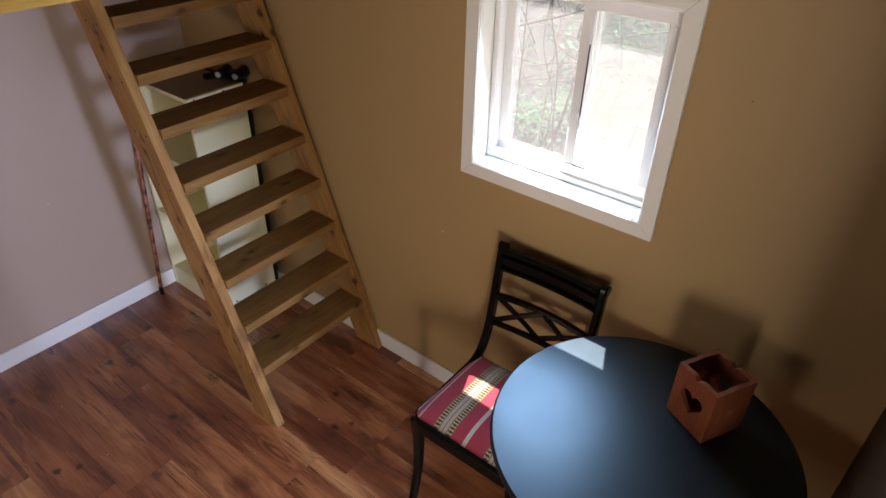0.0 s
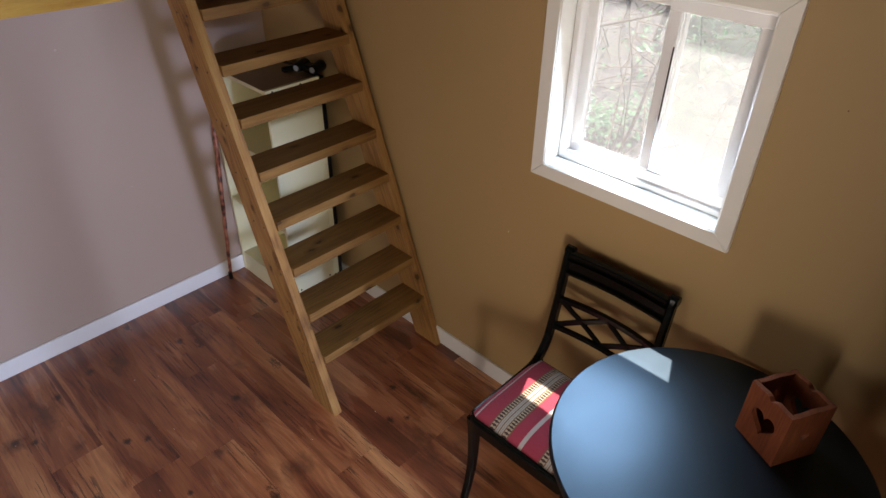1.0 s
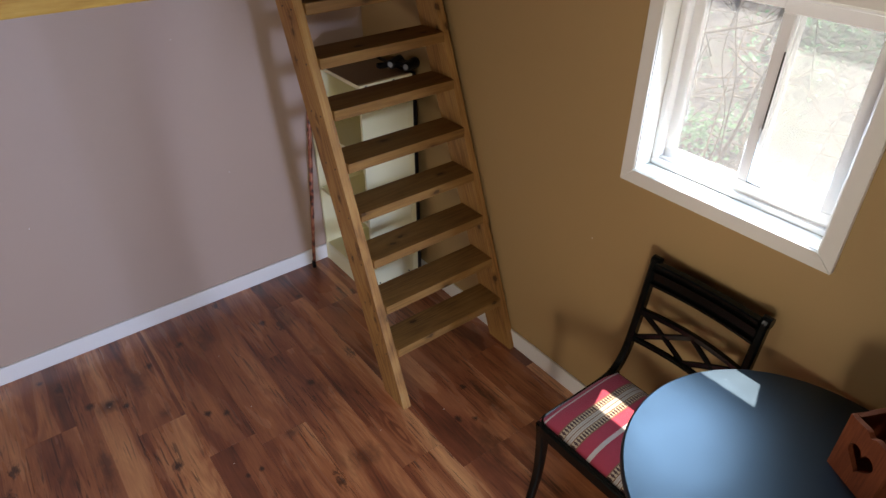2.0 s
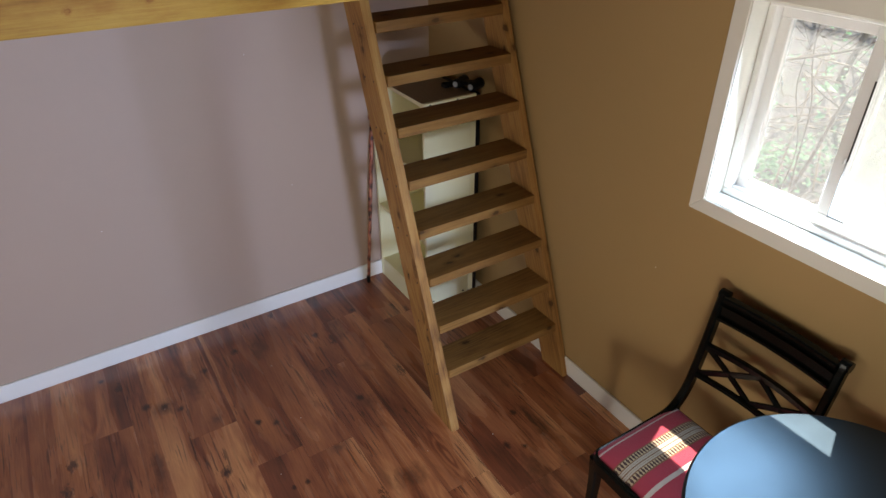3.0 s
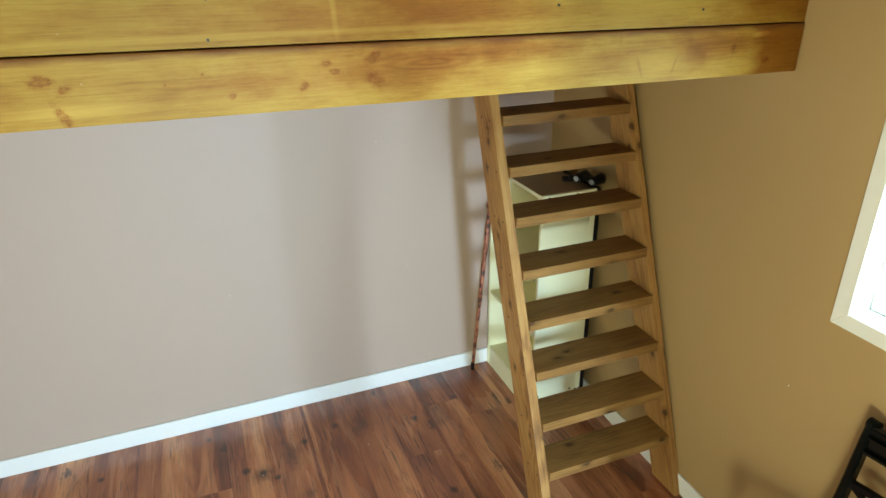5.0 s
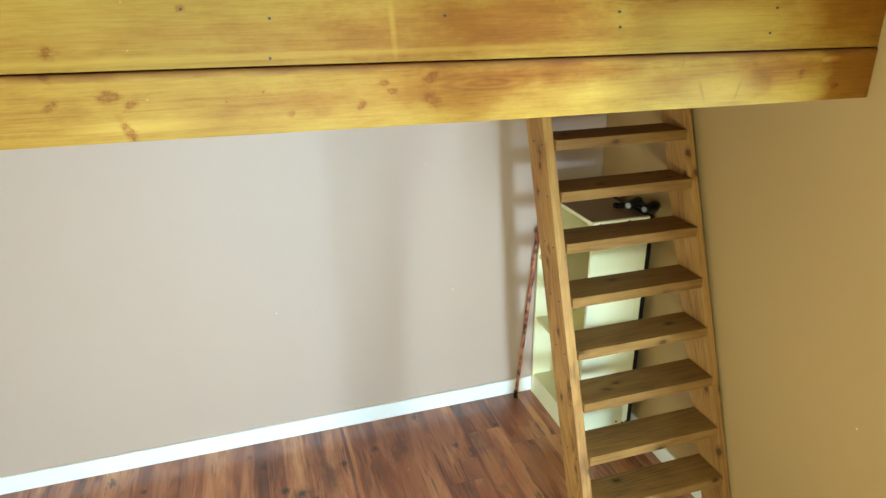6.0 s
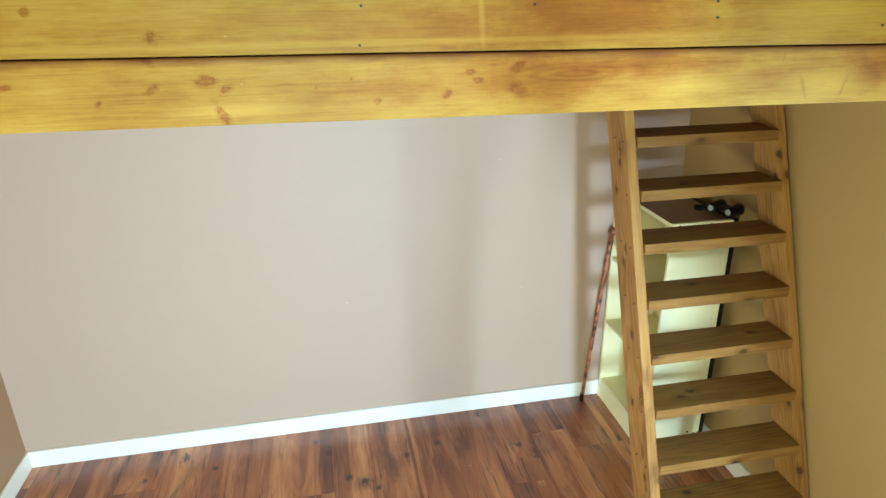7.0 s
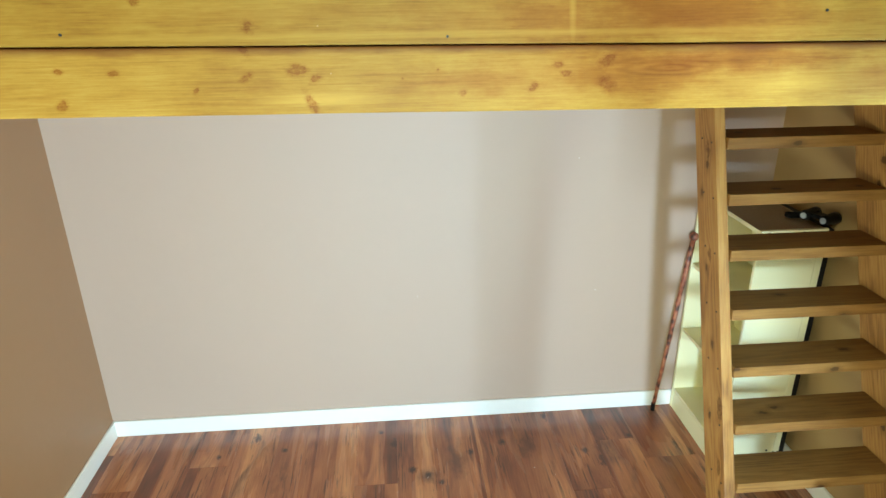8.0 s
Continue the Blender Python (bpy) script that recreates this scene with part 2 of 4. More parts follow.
def laminate():
    """Printed russet laminate: strips of several tones, soft dark smears, flame figure, cracks and knots along y."""
    n = Nodes("russet_laminate")
    rnd = n.t.nodes.new("ShaderNodeObjectInfo").outputs["Random"]
    place = n.t.nodes.new("ShaderNodeNewGeometry").outputs["Position"]
    p = n.vmath("ADD", n.coords(), n.vmath("MULTIPLY", n.add("CombineXYZ", X=rnd, Y=rnd, Z=rnd).outputs[0], (37, 53, 0)))
    q = n.vmath("MULTIPLY", p, (1, 0.05, 1))
    sw = n.vmath("MULTIPLY", p, (1, 0.32, 1))
    fib = n.noise(q, 170, 4, 0.6)
    grain = n.noise(n.vmath("MULTIPLY", p, (1, 0.14, 1)), 9, 3, 0.5, 0.5)
    cloud = n.noise(sw, 6, 3, 0.55, 0.4)
    # strips printed side by side on one board, each with its own tone
    s = n.add("SeparateXYZ", Vector=p).outputs
    lane = n.math("FLOOR", n.math("MULTIPLY", n.math("ADD", s[0], 0.03), 10.44))
    white = n.t.nodes.new("ShaderNodeTexWhiteNoise")
    white.noise_dimensions = "2D"
    n.put(white.inputs["Vector"], n.add("CombineXYZ", X=lane, Y=n.math("MULTIPLY", rnd, 91.7)).outputs[0])
    tone = n.math("MULTIPLY_ADD", grain, 1.0, n.math("MULTIPLY_ADD", fib, 0.34, n.math("MULTIPLY_ADD", cloud, 0.45, n.math("MULTIPLY_ADD", rnd, 0.12, n.math("MULTIPLY_ADD", white.outputs["Value"], 0.27, -0.63)))))
    # flame figure, in one place of each board
    fl = n.vmath("MULTIPLY", n.vmath("SUBTRACT", place, (-0.712, -1.33, 0)), (1 / 0.05, 1 / 0.26, 0))
    fd = n.math("ADD", n.vmath("LENGTH", fl), n.math("MULTIPLY_ADD", n.noise(sw, 9, 3), 0.9, -0.45))
    flame = n.math("MULTIPLY", n.math("SINE", n.math("MULTIPLY", fd, 21.0)), n.ramp(fd, [(0.0, 0.15), (1.25, 0.0)]))
    tone = n.math("ADD", tone, flame)
    arcs = n.math("SINE", n.math("MULTIPLY_ADD", n.noise(n.vmath("MULTIPLY", p, (1, 0.12, 1)), 7, 2, 0.4, 0.5), 95.0, n.math("MULTIPLY", s[0], 60.0)))
    tone = n.math("ADD", tone, n.math("MULTIPLY", arcs, n.ramp(n.noise(sw, 4, 2), [(0.48, 0.0), (0.66, 0.07)])))
    col = n.ramp(tone, [(0.06, (0.070, 0.021, 0.012)), (0.30, (0.215, 0.064, 0.030)), (0.54, (0.42, 0.156, 0.066)), (0.86, (0.72, 0.370, 0.165))])
    deep = (0.042, 0.014, 0.009)
    # soft smears
    smear = n.ramp(n.noise(sw, 7.5, 4, 0.6, 0.7), [(0.56, 0.0), (0.72, 0.7)])
    rag = n.math("MULTIPLY_ADD", n.noise(n.vmath("MULTIPLY", place, (1, 0.5, 1)), 26, 4, 0.65), 2.6, -1.3)
    far = n.least([n.vmath("LENGTH", n.vmath("MULTIPLY", n.vmath("SUBTRACT", place, (x, y, 0)), (1000 / a, 1000 / b, 0))) for x, y, a, b in FLOOR_SMEARS])
    smear = n.math("MAXIMUM", smear, n.fade(n.math("ADD", far, rag), 0.1, 1.1, 0.72))
    col = n.mix(smear, col, (0.075, 0.025, 0.014))
    # thin dark cracks along the grain, in clusters
    crack = n.ramp(n.noise(n.vmath("MULTIPLY", p, (1, 0.045, 1)), 110, 3, 0.6, 0.5), [(0.56, 0.0), (0.61, 1.0)])
    col = n.mix(n.math("MULTIPLY", crack, n.ramp(n.noise(sw, 5.5, 2), [(0.44, 0.0), (0.58, 0.74)])), col, deep)
    # knots
    wob = n.math("MULTIPLY_ADD", n.noise(n.vmath("MULTIPLY", place, (1.1, 0.45, 1)), 62, 4, 0.75), 3.2, -1.6)
    near = n.least([n.vmath("LENGTH", n.vmath("MULTIPLY", n.vmath("SUBTRACT", place, (x, y, 0)), (1000 / r, 850 / r, 0))) for x, y, r in FLOOR_KNOTS])
    knot = n.ramp(n.math("MULTIPLY", n.math("ADD", near, wob), 0.4), [(0.0, 1.0), (0.24, 0.92), (0.32, 0.45), (0.42, 0.5), (0.52, 0.0)])
    vo = n.add("TexVoronoi", Vector=n.vmath("MULTIPLY", p, (5.2, 2.4, 1)), Scale=1.0)
    vo.voronoi_dimensions = "2D"
    chosen = n.math("GREATER_THAN", n.add("SeparateColor", Color=vo.outputs["Color"]).outputs[0], 0.76)
    kd = n.math("ADD", n.math("MULTIPLY", vo.outputs["Distance"], 7.0), wob)
    knot = n.math("MAXIMUM", knot, n.math("MULTIPLY", n.ramp(n.math("MULTIPLY", kd, 0.7), [(0.0, 0.95), (0.30, 0.7), (0.55, 0.0)]), chosen))
    col = n.mix(knot, col, deep)
    n.bump(fib, 0.10, 0.0005)
    return n.set(Base_Color=col, Roughness=n.math("MULTIPLY_ADD", grain, 0.14, 0.20), Specular_IOR_Level=0.35, Coat_Weight=0.85, Coat_Roughness=0.32)


def pine(name, light, mid, dark, knots, cuts, pale, burnt, ends, flame, edge=9.0):
    """Varnished pine board along x: fibres, uneven stain, knots, cracks, scraped and pale places, a dark upper edge."""
    n = Nodes(name)
    raw = n.coords()
    q = n.vmath("MULTIPLY", raw, (0.045, 1, 1))
    fib = n.noise(q, 300, 5, 0.65)
    vein = n.ramp(n.noise(n.vmath("MULTIPLY", raw, (0.016, 1, 1)), 95, 2, 0.5, 0.15), [(0.56, 0.0), (0.62, 0.09), (0.66, 0.03)])
    band = n.noise(n.vmath("MULTIPLY", raw, (0.07, 1, 1)), 22, 3, 0.5, 0.2)
    blot = n.noise(n.vmath("MULTIPLY", raw, (0.42, 1, 1)), 8.5, 6, 0.68)
    soft = n.noise(raw, 1.7, 2)
    wob = n.math("MULTIPLY_ADD", n.noise(n.vmath("MULTIPLY", raw, (0.6, 1, 1)), 85, 5, 0.75), 3.0, -1.5)

    def oval(x, z, a, b, turn=0.0):
        d = n.vmath("SUBTRACT", raw, (x, 0, z))
        c, t = math.cos(radians(turn)), math.sin(radians(turn))
        u = n.vmath("DOT_PRODUCT", d, (c * 1000 / a, 0, t * 1000 / a))
        v = n.vmath("DOT_PRODUCT", d, (-t * 1000 / b, 0, c * 1000 / b))
        return n.vmath("LENGTH", n.add("CombineXYZ", X=u, Y=v).outputs[0])

    tone = n.math("SUBTRACT", n.math("MULTIPLY_ADD", fib, 0.58, n.math("MULTIPLY_ADD", band, 0.22, n.math("MULTIPLY_ADD", blot, 0.84, n.math("MULTIPLY_ADD", soft, 0.25, -0.415)))), vein)
    fx, fz = flame
    fd = n.math("ADD", oval(fx, fz, 120, 17), n.math("MULTIPLY_ADD", band, 0.7, -0.35))
    tone = n.math("ADD", tone, n.math("MULTIPLY", n.math("SINE", n.math("MULTIPLY", fd, 13.0)), n.ramp(n.math("MULTIPLY", fd, 0.5), [(0.0, 0.13), (0.85, 0.0)])))
    near = n.math("ADD", n.least([oval(x, z, r * 5.0, r * 1.5) for x, z, r, *_ in knots]), n.math("MULTIPLY_ADD", band, 0.8, -0.4))
    tone = n.math("ADD", tone, n.math("MULTIPLY", n.math("SINE", n.math("MULTIPLY", near, 11.0)), n.fade(near, 0.25, 1.0, 0.05)))
    col = n.ramp(tone, [(0.12, dark), (0.48, mid), (0.86, light)])
    # uneven brown stain
    for x, z, a, b, most in burnt:
        d = n.math("ADD", oval(x, z, a, b), n.math("MULTIPLY_ADD", blot, 1.6, -0.8))
        col = n.mix(n.fade(d, 0.3, 1.15, most), col, n.vmath("MULTIPLY", col, (0.72, 0.48, 0.34)))
    for x, z, a, b, turn, most in pale:
        d = n.math("ADD", oval(x, z, a, b, turn), n.math("MULTIPLY_ADD", blot, 1.0, -0.5))
        col = n.mix(n.fade(d, 0.3, 1.1, most), col, tuple(min(1.0, v * 1.25) for v in light))
    s = n.add("SeparateXYZ", Vector=raw).outputs
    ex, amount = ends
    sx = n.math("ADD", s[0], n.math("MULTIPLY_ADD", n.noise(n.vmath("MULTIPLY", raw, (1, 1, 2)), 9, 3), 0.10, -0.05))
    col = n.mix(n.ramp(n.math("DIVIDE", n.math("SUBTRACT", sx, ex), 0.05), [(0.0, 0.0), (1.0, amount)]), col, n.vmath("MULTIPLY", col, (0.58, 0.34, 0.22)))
    # darker reddish strip along the upper edge
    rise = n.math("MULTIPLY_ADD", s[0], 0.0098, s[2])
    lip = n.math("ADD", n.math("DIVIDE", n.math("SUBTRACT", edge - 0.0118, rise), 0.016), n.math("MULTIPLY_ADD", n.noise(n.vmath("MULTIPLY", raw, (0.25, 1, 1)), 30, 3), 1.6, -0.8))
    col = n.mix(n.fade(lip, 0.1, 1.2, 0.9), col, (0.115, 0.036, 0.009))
    # knots
    d = n.math("ADD", n.least([oval(x, z, r * a * 1.25, r * 1.25, turn) for x, z, r, a, turn in knots]), wob)
    scar = n.ramp(n.math("MULTIPLY", d, 0.5), [(0.0, 0.8), (0.20, 0.6), (0.36, 0.9), (0.50, 0.36), (0.85, 0.0)])
    speck = n.noise(n.vmath("MULTIPLY", raw, (0.8, 1, 1)), 190, 3, 0.7)
    scar = n.math("MULTIPLY", scar, n.math("MULTIPLY_ADD", speck, 1.9, -0.08))
    col = n.mix(scar, col, n.vmath("MULTIPLY", col, (0.56, 0.31, 0.16)))
    bend = n.math("MULTIPLY_ADD", n.noise(raw, 30, 3), 3.5, -1.76)
    for x, z, a, turn in cuts:
        d = n.math("ADD", oval(x, z, a, 4.0, turn), bend)
        col = n.mix(n.fade(d, 0.2, 1.3, 0.32), col, (0.15, 0.058, 0.012))
    n.bump(n.math("MULTIPLY_ADD", band, 0.4, fib), 0.22, 0.0012)
    return n.set(Base_Color=col, Roughness=n.math("MULTIPLY_ADD", fib, 0.2, 0.42), Specular_IOR_Level=0.14)


def plain(name, col, rough, metal=0.0, coat=0.0, var=0.12, scale=30, spec=0.5):
    n = Nodes(name)
    p = n.coords()
    a = n.noise(p, scale, 4)
    c = n.ramp(a, [(0.3, tuple(x * (1 - var) for x in col)), (0.7, tuple(min(1, x * (1 + var)) for x in col))])
    n.bump(n.noise(p, scale * 8, 3), 0.08, 0.0006)
    return n.set(Base_Color=c, Roughness=n.math("MULTIPLY_ADD", a, 0.15, rough - 0.07), Metallic=metal, Coat_Weight=coat, Coat_Roughness=0.1, Specular_IOR_Level=spec)


# North and east tones differ partly to carry the tint of their light.
NORTH_WALL_TONE = paint("taupe_paint_with_light_tint", (0.452, 0.340, 0.264), 0.55)
EAST_WALL_TONE = paint("tan_paint_with_light_tint", (0.405, 0.274, 0.122), 0.5)
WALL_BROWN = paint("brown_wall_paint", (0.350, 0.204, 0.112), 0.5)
WHITE = paint("white_trim_paint", (0.82, 0.81, 0.765), 0.35, 0.05, 0.1)
CREAM = paint("cream_melamine", (0.80, 0.76, 0.47), 0.35, 0.04, 0.05)
VINYL = paint("white_vinyl", (0.82, 0.82, 0.82), 0.3, 0.02, 0.02)
# Unseen ceiling and south boards are assumed, kept dark to cut bounced light.
CEILING = wood("low_bounce_ceiling_boards", (0.16, 0.10, 0.05), (0.11, 0.065, 0.03), (0.06, 0.032, 0.016), "X", 0.6)
LOW_BOUNCE_BOARD = wood("low_bounce_boards", (0.08, 0.05, 0.028), (0.055, 0.033, 0.018), (0.03, 0.017, 0.01), "X", 0.6)
PARTICLE = plain("raw_particle_board", (0.30, 0.23, 0.15), 0.6, scale=120)
BLACK = plain("black_lacquer", (0.0025, 0.0036, 0.0032), 0.22, coat=0.0, spec=0.2)
TABLE_BLACK = plain("black_table_paint", (0.0055, 0.0055, 0.0055), 0.36, coat=0.0, scale=9, spec=0.8)
# Blue put into the gloss colour stands in for reflected sky.
TABLE_BLACK.node_tree.nodes["Principled BSDF"].inputs["Specular Tint"].default_value = (0.51, 0.77, 1.0, 1)
RUBBER = plain("black_rubber", (0.005, 0.005, 0.006), 0.4, spec=0.2)
LENS = plain("coated_lens", (0.40, 0.42, 0.44), 0.2)
STEEL = plain("dull_steel", (0.022, 0.02, 0.016), 0.5, metal=0.3)
# Treads darker than stringers: shade on their tops is partly in the colour.
LADDER_WOOD_X = wood("ladder_wood_tread", (0.350, 0.202, 0.066), (0.222, 0.110, 0.032), (0.066, 0.027, 0.011), "X", 0.5, spread=0.5, figure=0.12, fibre=0.65, cloud=0.6)
WEST_KNOTS = [((-0.642, 0.020, 0.733), 0.027), ((-0.642, 0.038, 0.518), 0.018), ((-0.642, 0.036, 0.383), 0.015), ((-0.648, 0.06, 1.26), 0.017), ((-0.652, 0.05, 1.62), 0.020)]
LADDER_WOOD_Z = wood("ladder_wood_stringer", (0.485, 0.290, 0.098), (0.335, 0.170, 0.053), (0.100, 0.040, 0.016), "Z", 0.5, spread=0.6, figure=0.12, fibre=0.6, cloud=0.55)
LADDER_WOOD_WEST = wood("ladder_wood_west_stringer", (0.485, 0.290, 0.098), (0.335, 0.170, 0.053), (0.100, 0.040, 0.016), "Z", 0.5, 0.0, WEST_KNOTS, spread=0.5, figure=0.2, fibre=0.75, cloud=0.85)
BEAM_KNOTS = [(-1.910, 1.875, 8, 1.7, 0), (-1.876, 1.857, 7, 1.4, 30), (-1.885, 1.806, 6, 3.4, -62), (-2.271, 1.876, 4, 1.8, 0), (-2.377, 1.881, 4, 1.8, 0), (-2.383, 1.815, 6, 1.5, 60), (-2.012, 1.863, 5, 2.0, 25), (-2.014, 1.916, 4, 2.2, -45),
              (-1.571, 1.823, 5, 1.3, 40), (-1.421, 1.831, 5, 1.4, 40), (-1.371, 1.876, 5, 1.6, 0), (-1.352, 1.858, 4, 2.2, 0), (-1.267, 1.882, 8, 1.6, 30), (-1.264, 1.834, 10, 1.5, -40), (-2.116, 1.839, 3, 2, 45), (-0.240, 1.850, 5, 1.4, 60), (-0.117, 1.809, 6, 1.3, 0), (-1.697, 1.854, 2, 1, 0), (-1.623, 1.871, 2, 1, 0)]
BEAM_CUTS = [(-0.515, 1.858, 90, 2), (-0.616, 1.878, 22, 78), (-0.436, 1.820, 38, 72), (-0.550, 1.815, 34, -66), (-0.236, 1.850, 40, 80), (-0.908, 1.872, 8, 80)]
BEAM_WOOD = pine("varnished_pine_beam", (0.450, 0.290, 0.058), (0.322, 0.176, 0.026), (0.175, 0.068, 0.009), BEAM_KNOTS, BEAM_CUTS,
                 # The oval at x -1.86 puts a pale reflection into the colour.
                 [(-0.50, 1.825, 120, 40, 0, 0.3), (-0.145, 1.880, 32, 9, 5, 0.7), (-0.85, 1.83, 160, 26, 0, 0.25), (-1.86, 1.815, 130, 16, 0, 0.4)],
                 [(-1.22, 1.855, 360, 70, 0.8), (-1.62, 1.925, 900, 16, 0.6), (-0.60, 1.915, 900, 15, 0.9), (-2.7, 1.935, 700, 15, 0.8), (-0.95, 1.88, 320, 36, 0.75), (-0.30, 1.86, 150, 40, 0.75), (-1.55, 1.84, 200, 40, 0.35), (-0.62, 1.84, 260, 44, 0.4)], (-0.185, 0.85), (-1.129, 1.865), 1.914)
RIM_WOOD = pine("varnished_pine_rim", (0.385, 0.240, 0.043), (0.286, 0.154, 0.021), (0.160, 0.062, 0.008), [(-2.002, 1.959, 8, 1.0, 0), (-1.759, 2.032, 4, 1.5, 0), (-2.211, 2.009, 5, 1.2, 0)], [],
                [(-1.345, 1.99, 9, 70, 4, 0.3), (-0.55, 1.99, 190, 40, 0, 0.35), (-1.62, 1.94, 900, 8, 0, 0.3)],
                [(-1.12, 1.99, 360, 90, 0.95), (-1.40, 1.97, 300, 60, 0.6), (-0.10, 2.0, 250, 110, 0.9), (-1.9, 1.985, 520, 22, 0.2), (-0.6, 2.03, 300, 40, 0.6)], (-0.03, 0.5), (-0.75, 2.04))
FLOOR_WOOD = laminate()
BOX_WOOD = wood("reddish_box_wood", (0.29, 0.095, 0.040), (0.19, 0.054, 0.023), (0.08, 0.022, 0.011), "Z", 0.5, spread=0.05, size=0.6, figure=0.12)
DECK_WOOD = wood("loft_deck_wood", (0.5, 0.32, 0.12), (0.4, 0.23, 0.08), (0.2, 0.1, 0.03), "X", 0.55)
SUBFLOOR = plain("dark_joint", (0.02, 0.012, 0.009), 0.7)


def cane_material():
    n = Nodes("mottled_cane_wood")
    p = n.coords()
    v = n.add("TexVoronoi", Vector=n.vmath("MULTIPLY", p, (40, 40, 34)), Scale=1.0).outputs["Distance"]
    col = n.ramp(v, [(0.25, (0.05, 0.018, 0.012)), (0.55, (0.30, 0.09, 0.05)), (0.8, (0.42, 0.17, 0.09))])
    n.bump(v, 0.4, 0.002)
    return n.set(Base_Color=col, Roughness=0.4)


def glass_material(name, rough=0.0, haze=0.0):
    n = Nodes(name)
    n.t.nodes.remove(n.bsdf)
    tr = n.add("BsdfTransparent", Color=(0.97, 0.985, 0.98, 1))
    gl = n.add("BsdfGlossy", Roughness=rough, Color=(1, 1, 1, 1))
    fr = n.add("Fresnel", IOR=1.45)
    m = n.add("MixShader")
    n.put(m.inputs[0], fr.outputs[0])
    n.put(m.inputs[1], tr.outputs[0])
    n.put(m.inputs[2], gl.outputs[0])
    last = m
    if haze:
        df = n.add("BsdfTranslucent", Color=(0.85, 0.87, 0.88, 1))
        m2 = n.add("MixShader", Fac=haze)
        n.put(m2.inputs[1], m.outputs[0])
        n.put(m2.inputs[2], df.outputs[0])
        last = m2
    n.put(n.out.inputs[0], last.outputs[0])
    return n.mat


def seat_fabric():
    """Red woven cloth with cream figured bands that run from front to back."""
    n = Nodes("striped_red_seat_cloth")
    p = n.coords()
    s = n.add("SeparateXYZ", Vector=p)
    at = lambda v: (-1.865 - v) / 0.41
    y = n.math("MULTIPLY_ADD", s.outputs[1], -1 / 0.41, -1.865 / 0.41)
    red, cream, brown, ink = (0.33, 0.022, 0.045), (0.42, 0.33, 0.20), (0.17, 0.08, 0.03), (0.035, 0.014, 0.010)
    off = [n.math("DIVIDE", n.math("ABSOLUTE", n.math("SUBTRACT", s.outputs[1], c)), 0.0385) for c in (-1.989, -2.188)]
    v = n.math("MINIMUM", off[0], off[1])
    # each band: grey lines in the middle, a row of dark arrows on either side
    middle = n.ramp(v, [(0.0, brown), (0.04, (0.40, 0.36, 0.30)), (0.17, (0.24, 0.17, 0.11)), (0.20, (0.40, 0.36, 0.30)), (0.34, brown), (0.42, cream)], "CONSTANT")
    w = n.math("DIVIDE", n.math("SUBTRACT", v, 0.42), 0.58)
    tooth = n.math("DIVIDE", n.math("PINGPONG", s.outputs[0], 0.0058), 0.0058)
    arrow = n.math("MULTIPLY", n.math("GREATER_THAN", tooth, n.math("MULTIPLY_ADD", n.math("ABSOLUTE", n.math("SUBTRACT", w, 0.45)), 1.1, 0.28)), n.math("GREATER_THAN", v, 0.42))
    band = n.mix(arrow, middle, ink)
    band = n.mix(n.math("GREATER_THAN", v, 0.90), band, brown)
    col = n.mix(n.math("LESS_THAN", v, 1.0), red, band)
    K, Wt = 0.0, 1.0
    line = n.ramp(y, [(0.0, K), (at(-1.886), Wt), (at(-1.893), K), (at(-2.070), Wt), (at(-2.084), K)], "CONSTANT")
    col = n.mix(line, col, (0.48, 0.42, 0.36))
    weave = n.math("MULTIPLY", n.math("SINE", n.math("MULTIPLY", s.outputs[0], 3200)), n.math("SINE", n.math("MULTIPLY", s.outputs[1], 3200)))
    col = n.mix(n.math("MULTIPLY", n.noise(p, 90, 3), 0.25), col, (0.12, 0.02, 0.03))
    n.bump(weave, 0.3, 0.0006)
    return n.set(Base_Color=col, Roughness=0.85, Sheen_Weight=0.15)


def litter_material():
    n = Nodes("leaf_litter")
    p = n.coords()
    v = n.add("TexVoronoi", Vector=p, Scale=55.0)
    big = n.noise(p, 0.8, 3)
    leaf = n.ramp(n.add("SeparateColor", Color=v.outputs["Color"]).outputs[0], [(0.0, (0.050, 0.044, 0.042)), (0.5, (0.090, 0.079, 0.074)), (0.9, (0.140, 0.126, 0.122)), (1.0, (0.055, 0.075, 0.045))])
    moss = n.ramp(big, [(0.5, 0.0), (0.7, 1.0)])
    col = n.mix(n.math("MULTIPLY", moss, 0.6), leaf, (0.05, 0.08, 0.03))
    n.bump(v.outputs["Distance"], 0.5, 0.02)
    return n.set(Base_Color=col, Roughness=0.9)


def leaf_material(name, a, b):
    n = Nodes(name)
    r = n.t.nodes.new("ShaderNodeNewGeometry").outputs["Random Per Island"]
    col = n.ramp(r, [(0.0, a), (1.0, b)])
    n.set(Base_Color=col, Roughness=0.5)
    m = n.add("MixShader", Fac=0.5)
    n.put(m.inputs[1], n.bsdf.outputs[0])
    n.put(m.inputs[2], n.add("BsdfTranslucent", Color=col).outputs[0])
    n.put(n.out.inputs[0], m.outputs[0])
    return n.mat


# The glass haze is a veil that stands in for glare on the panes.
GLASS = glass_material("window_glass", 0.0, 0.12)
SCREEN = glass_material("insect_screen", 0.3, 0.07)
CANE_WOOD = cane_material()
FABRIC = seat_fabric()
LITTER = litter_material()
LEAF = leaf_material("woodland_leaf", (0.09, 0.24, 0.12), (0.22, 0.42, 0.22))
BARK = wood("grey_brown_bark", (0.30, 0.25, 0.19), (0.20, 0.155, 0.11), (0.08, 0.06, 0.045), "Z", 0.8)

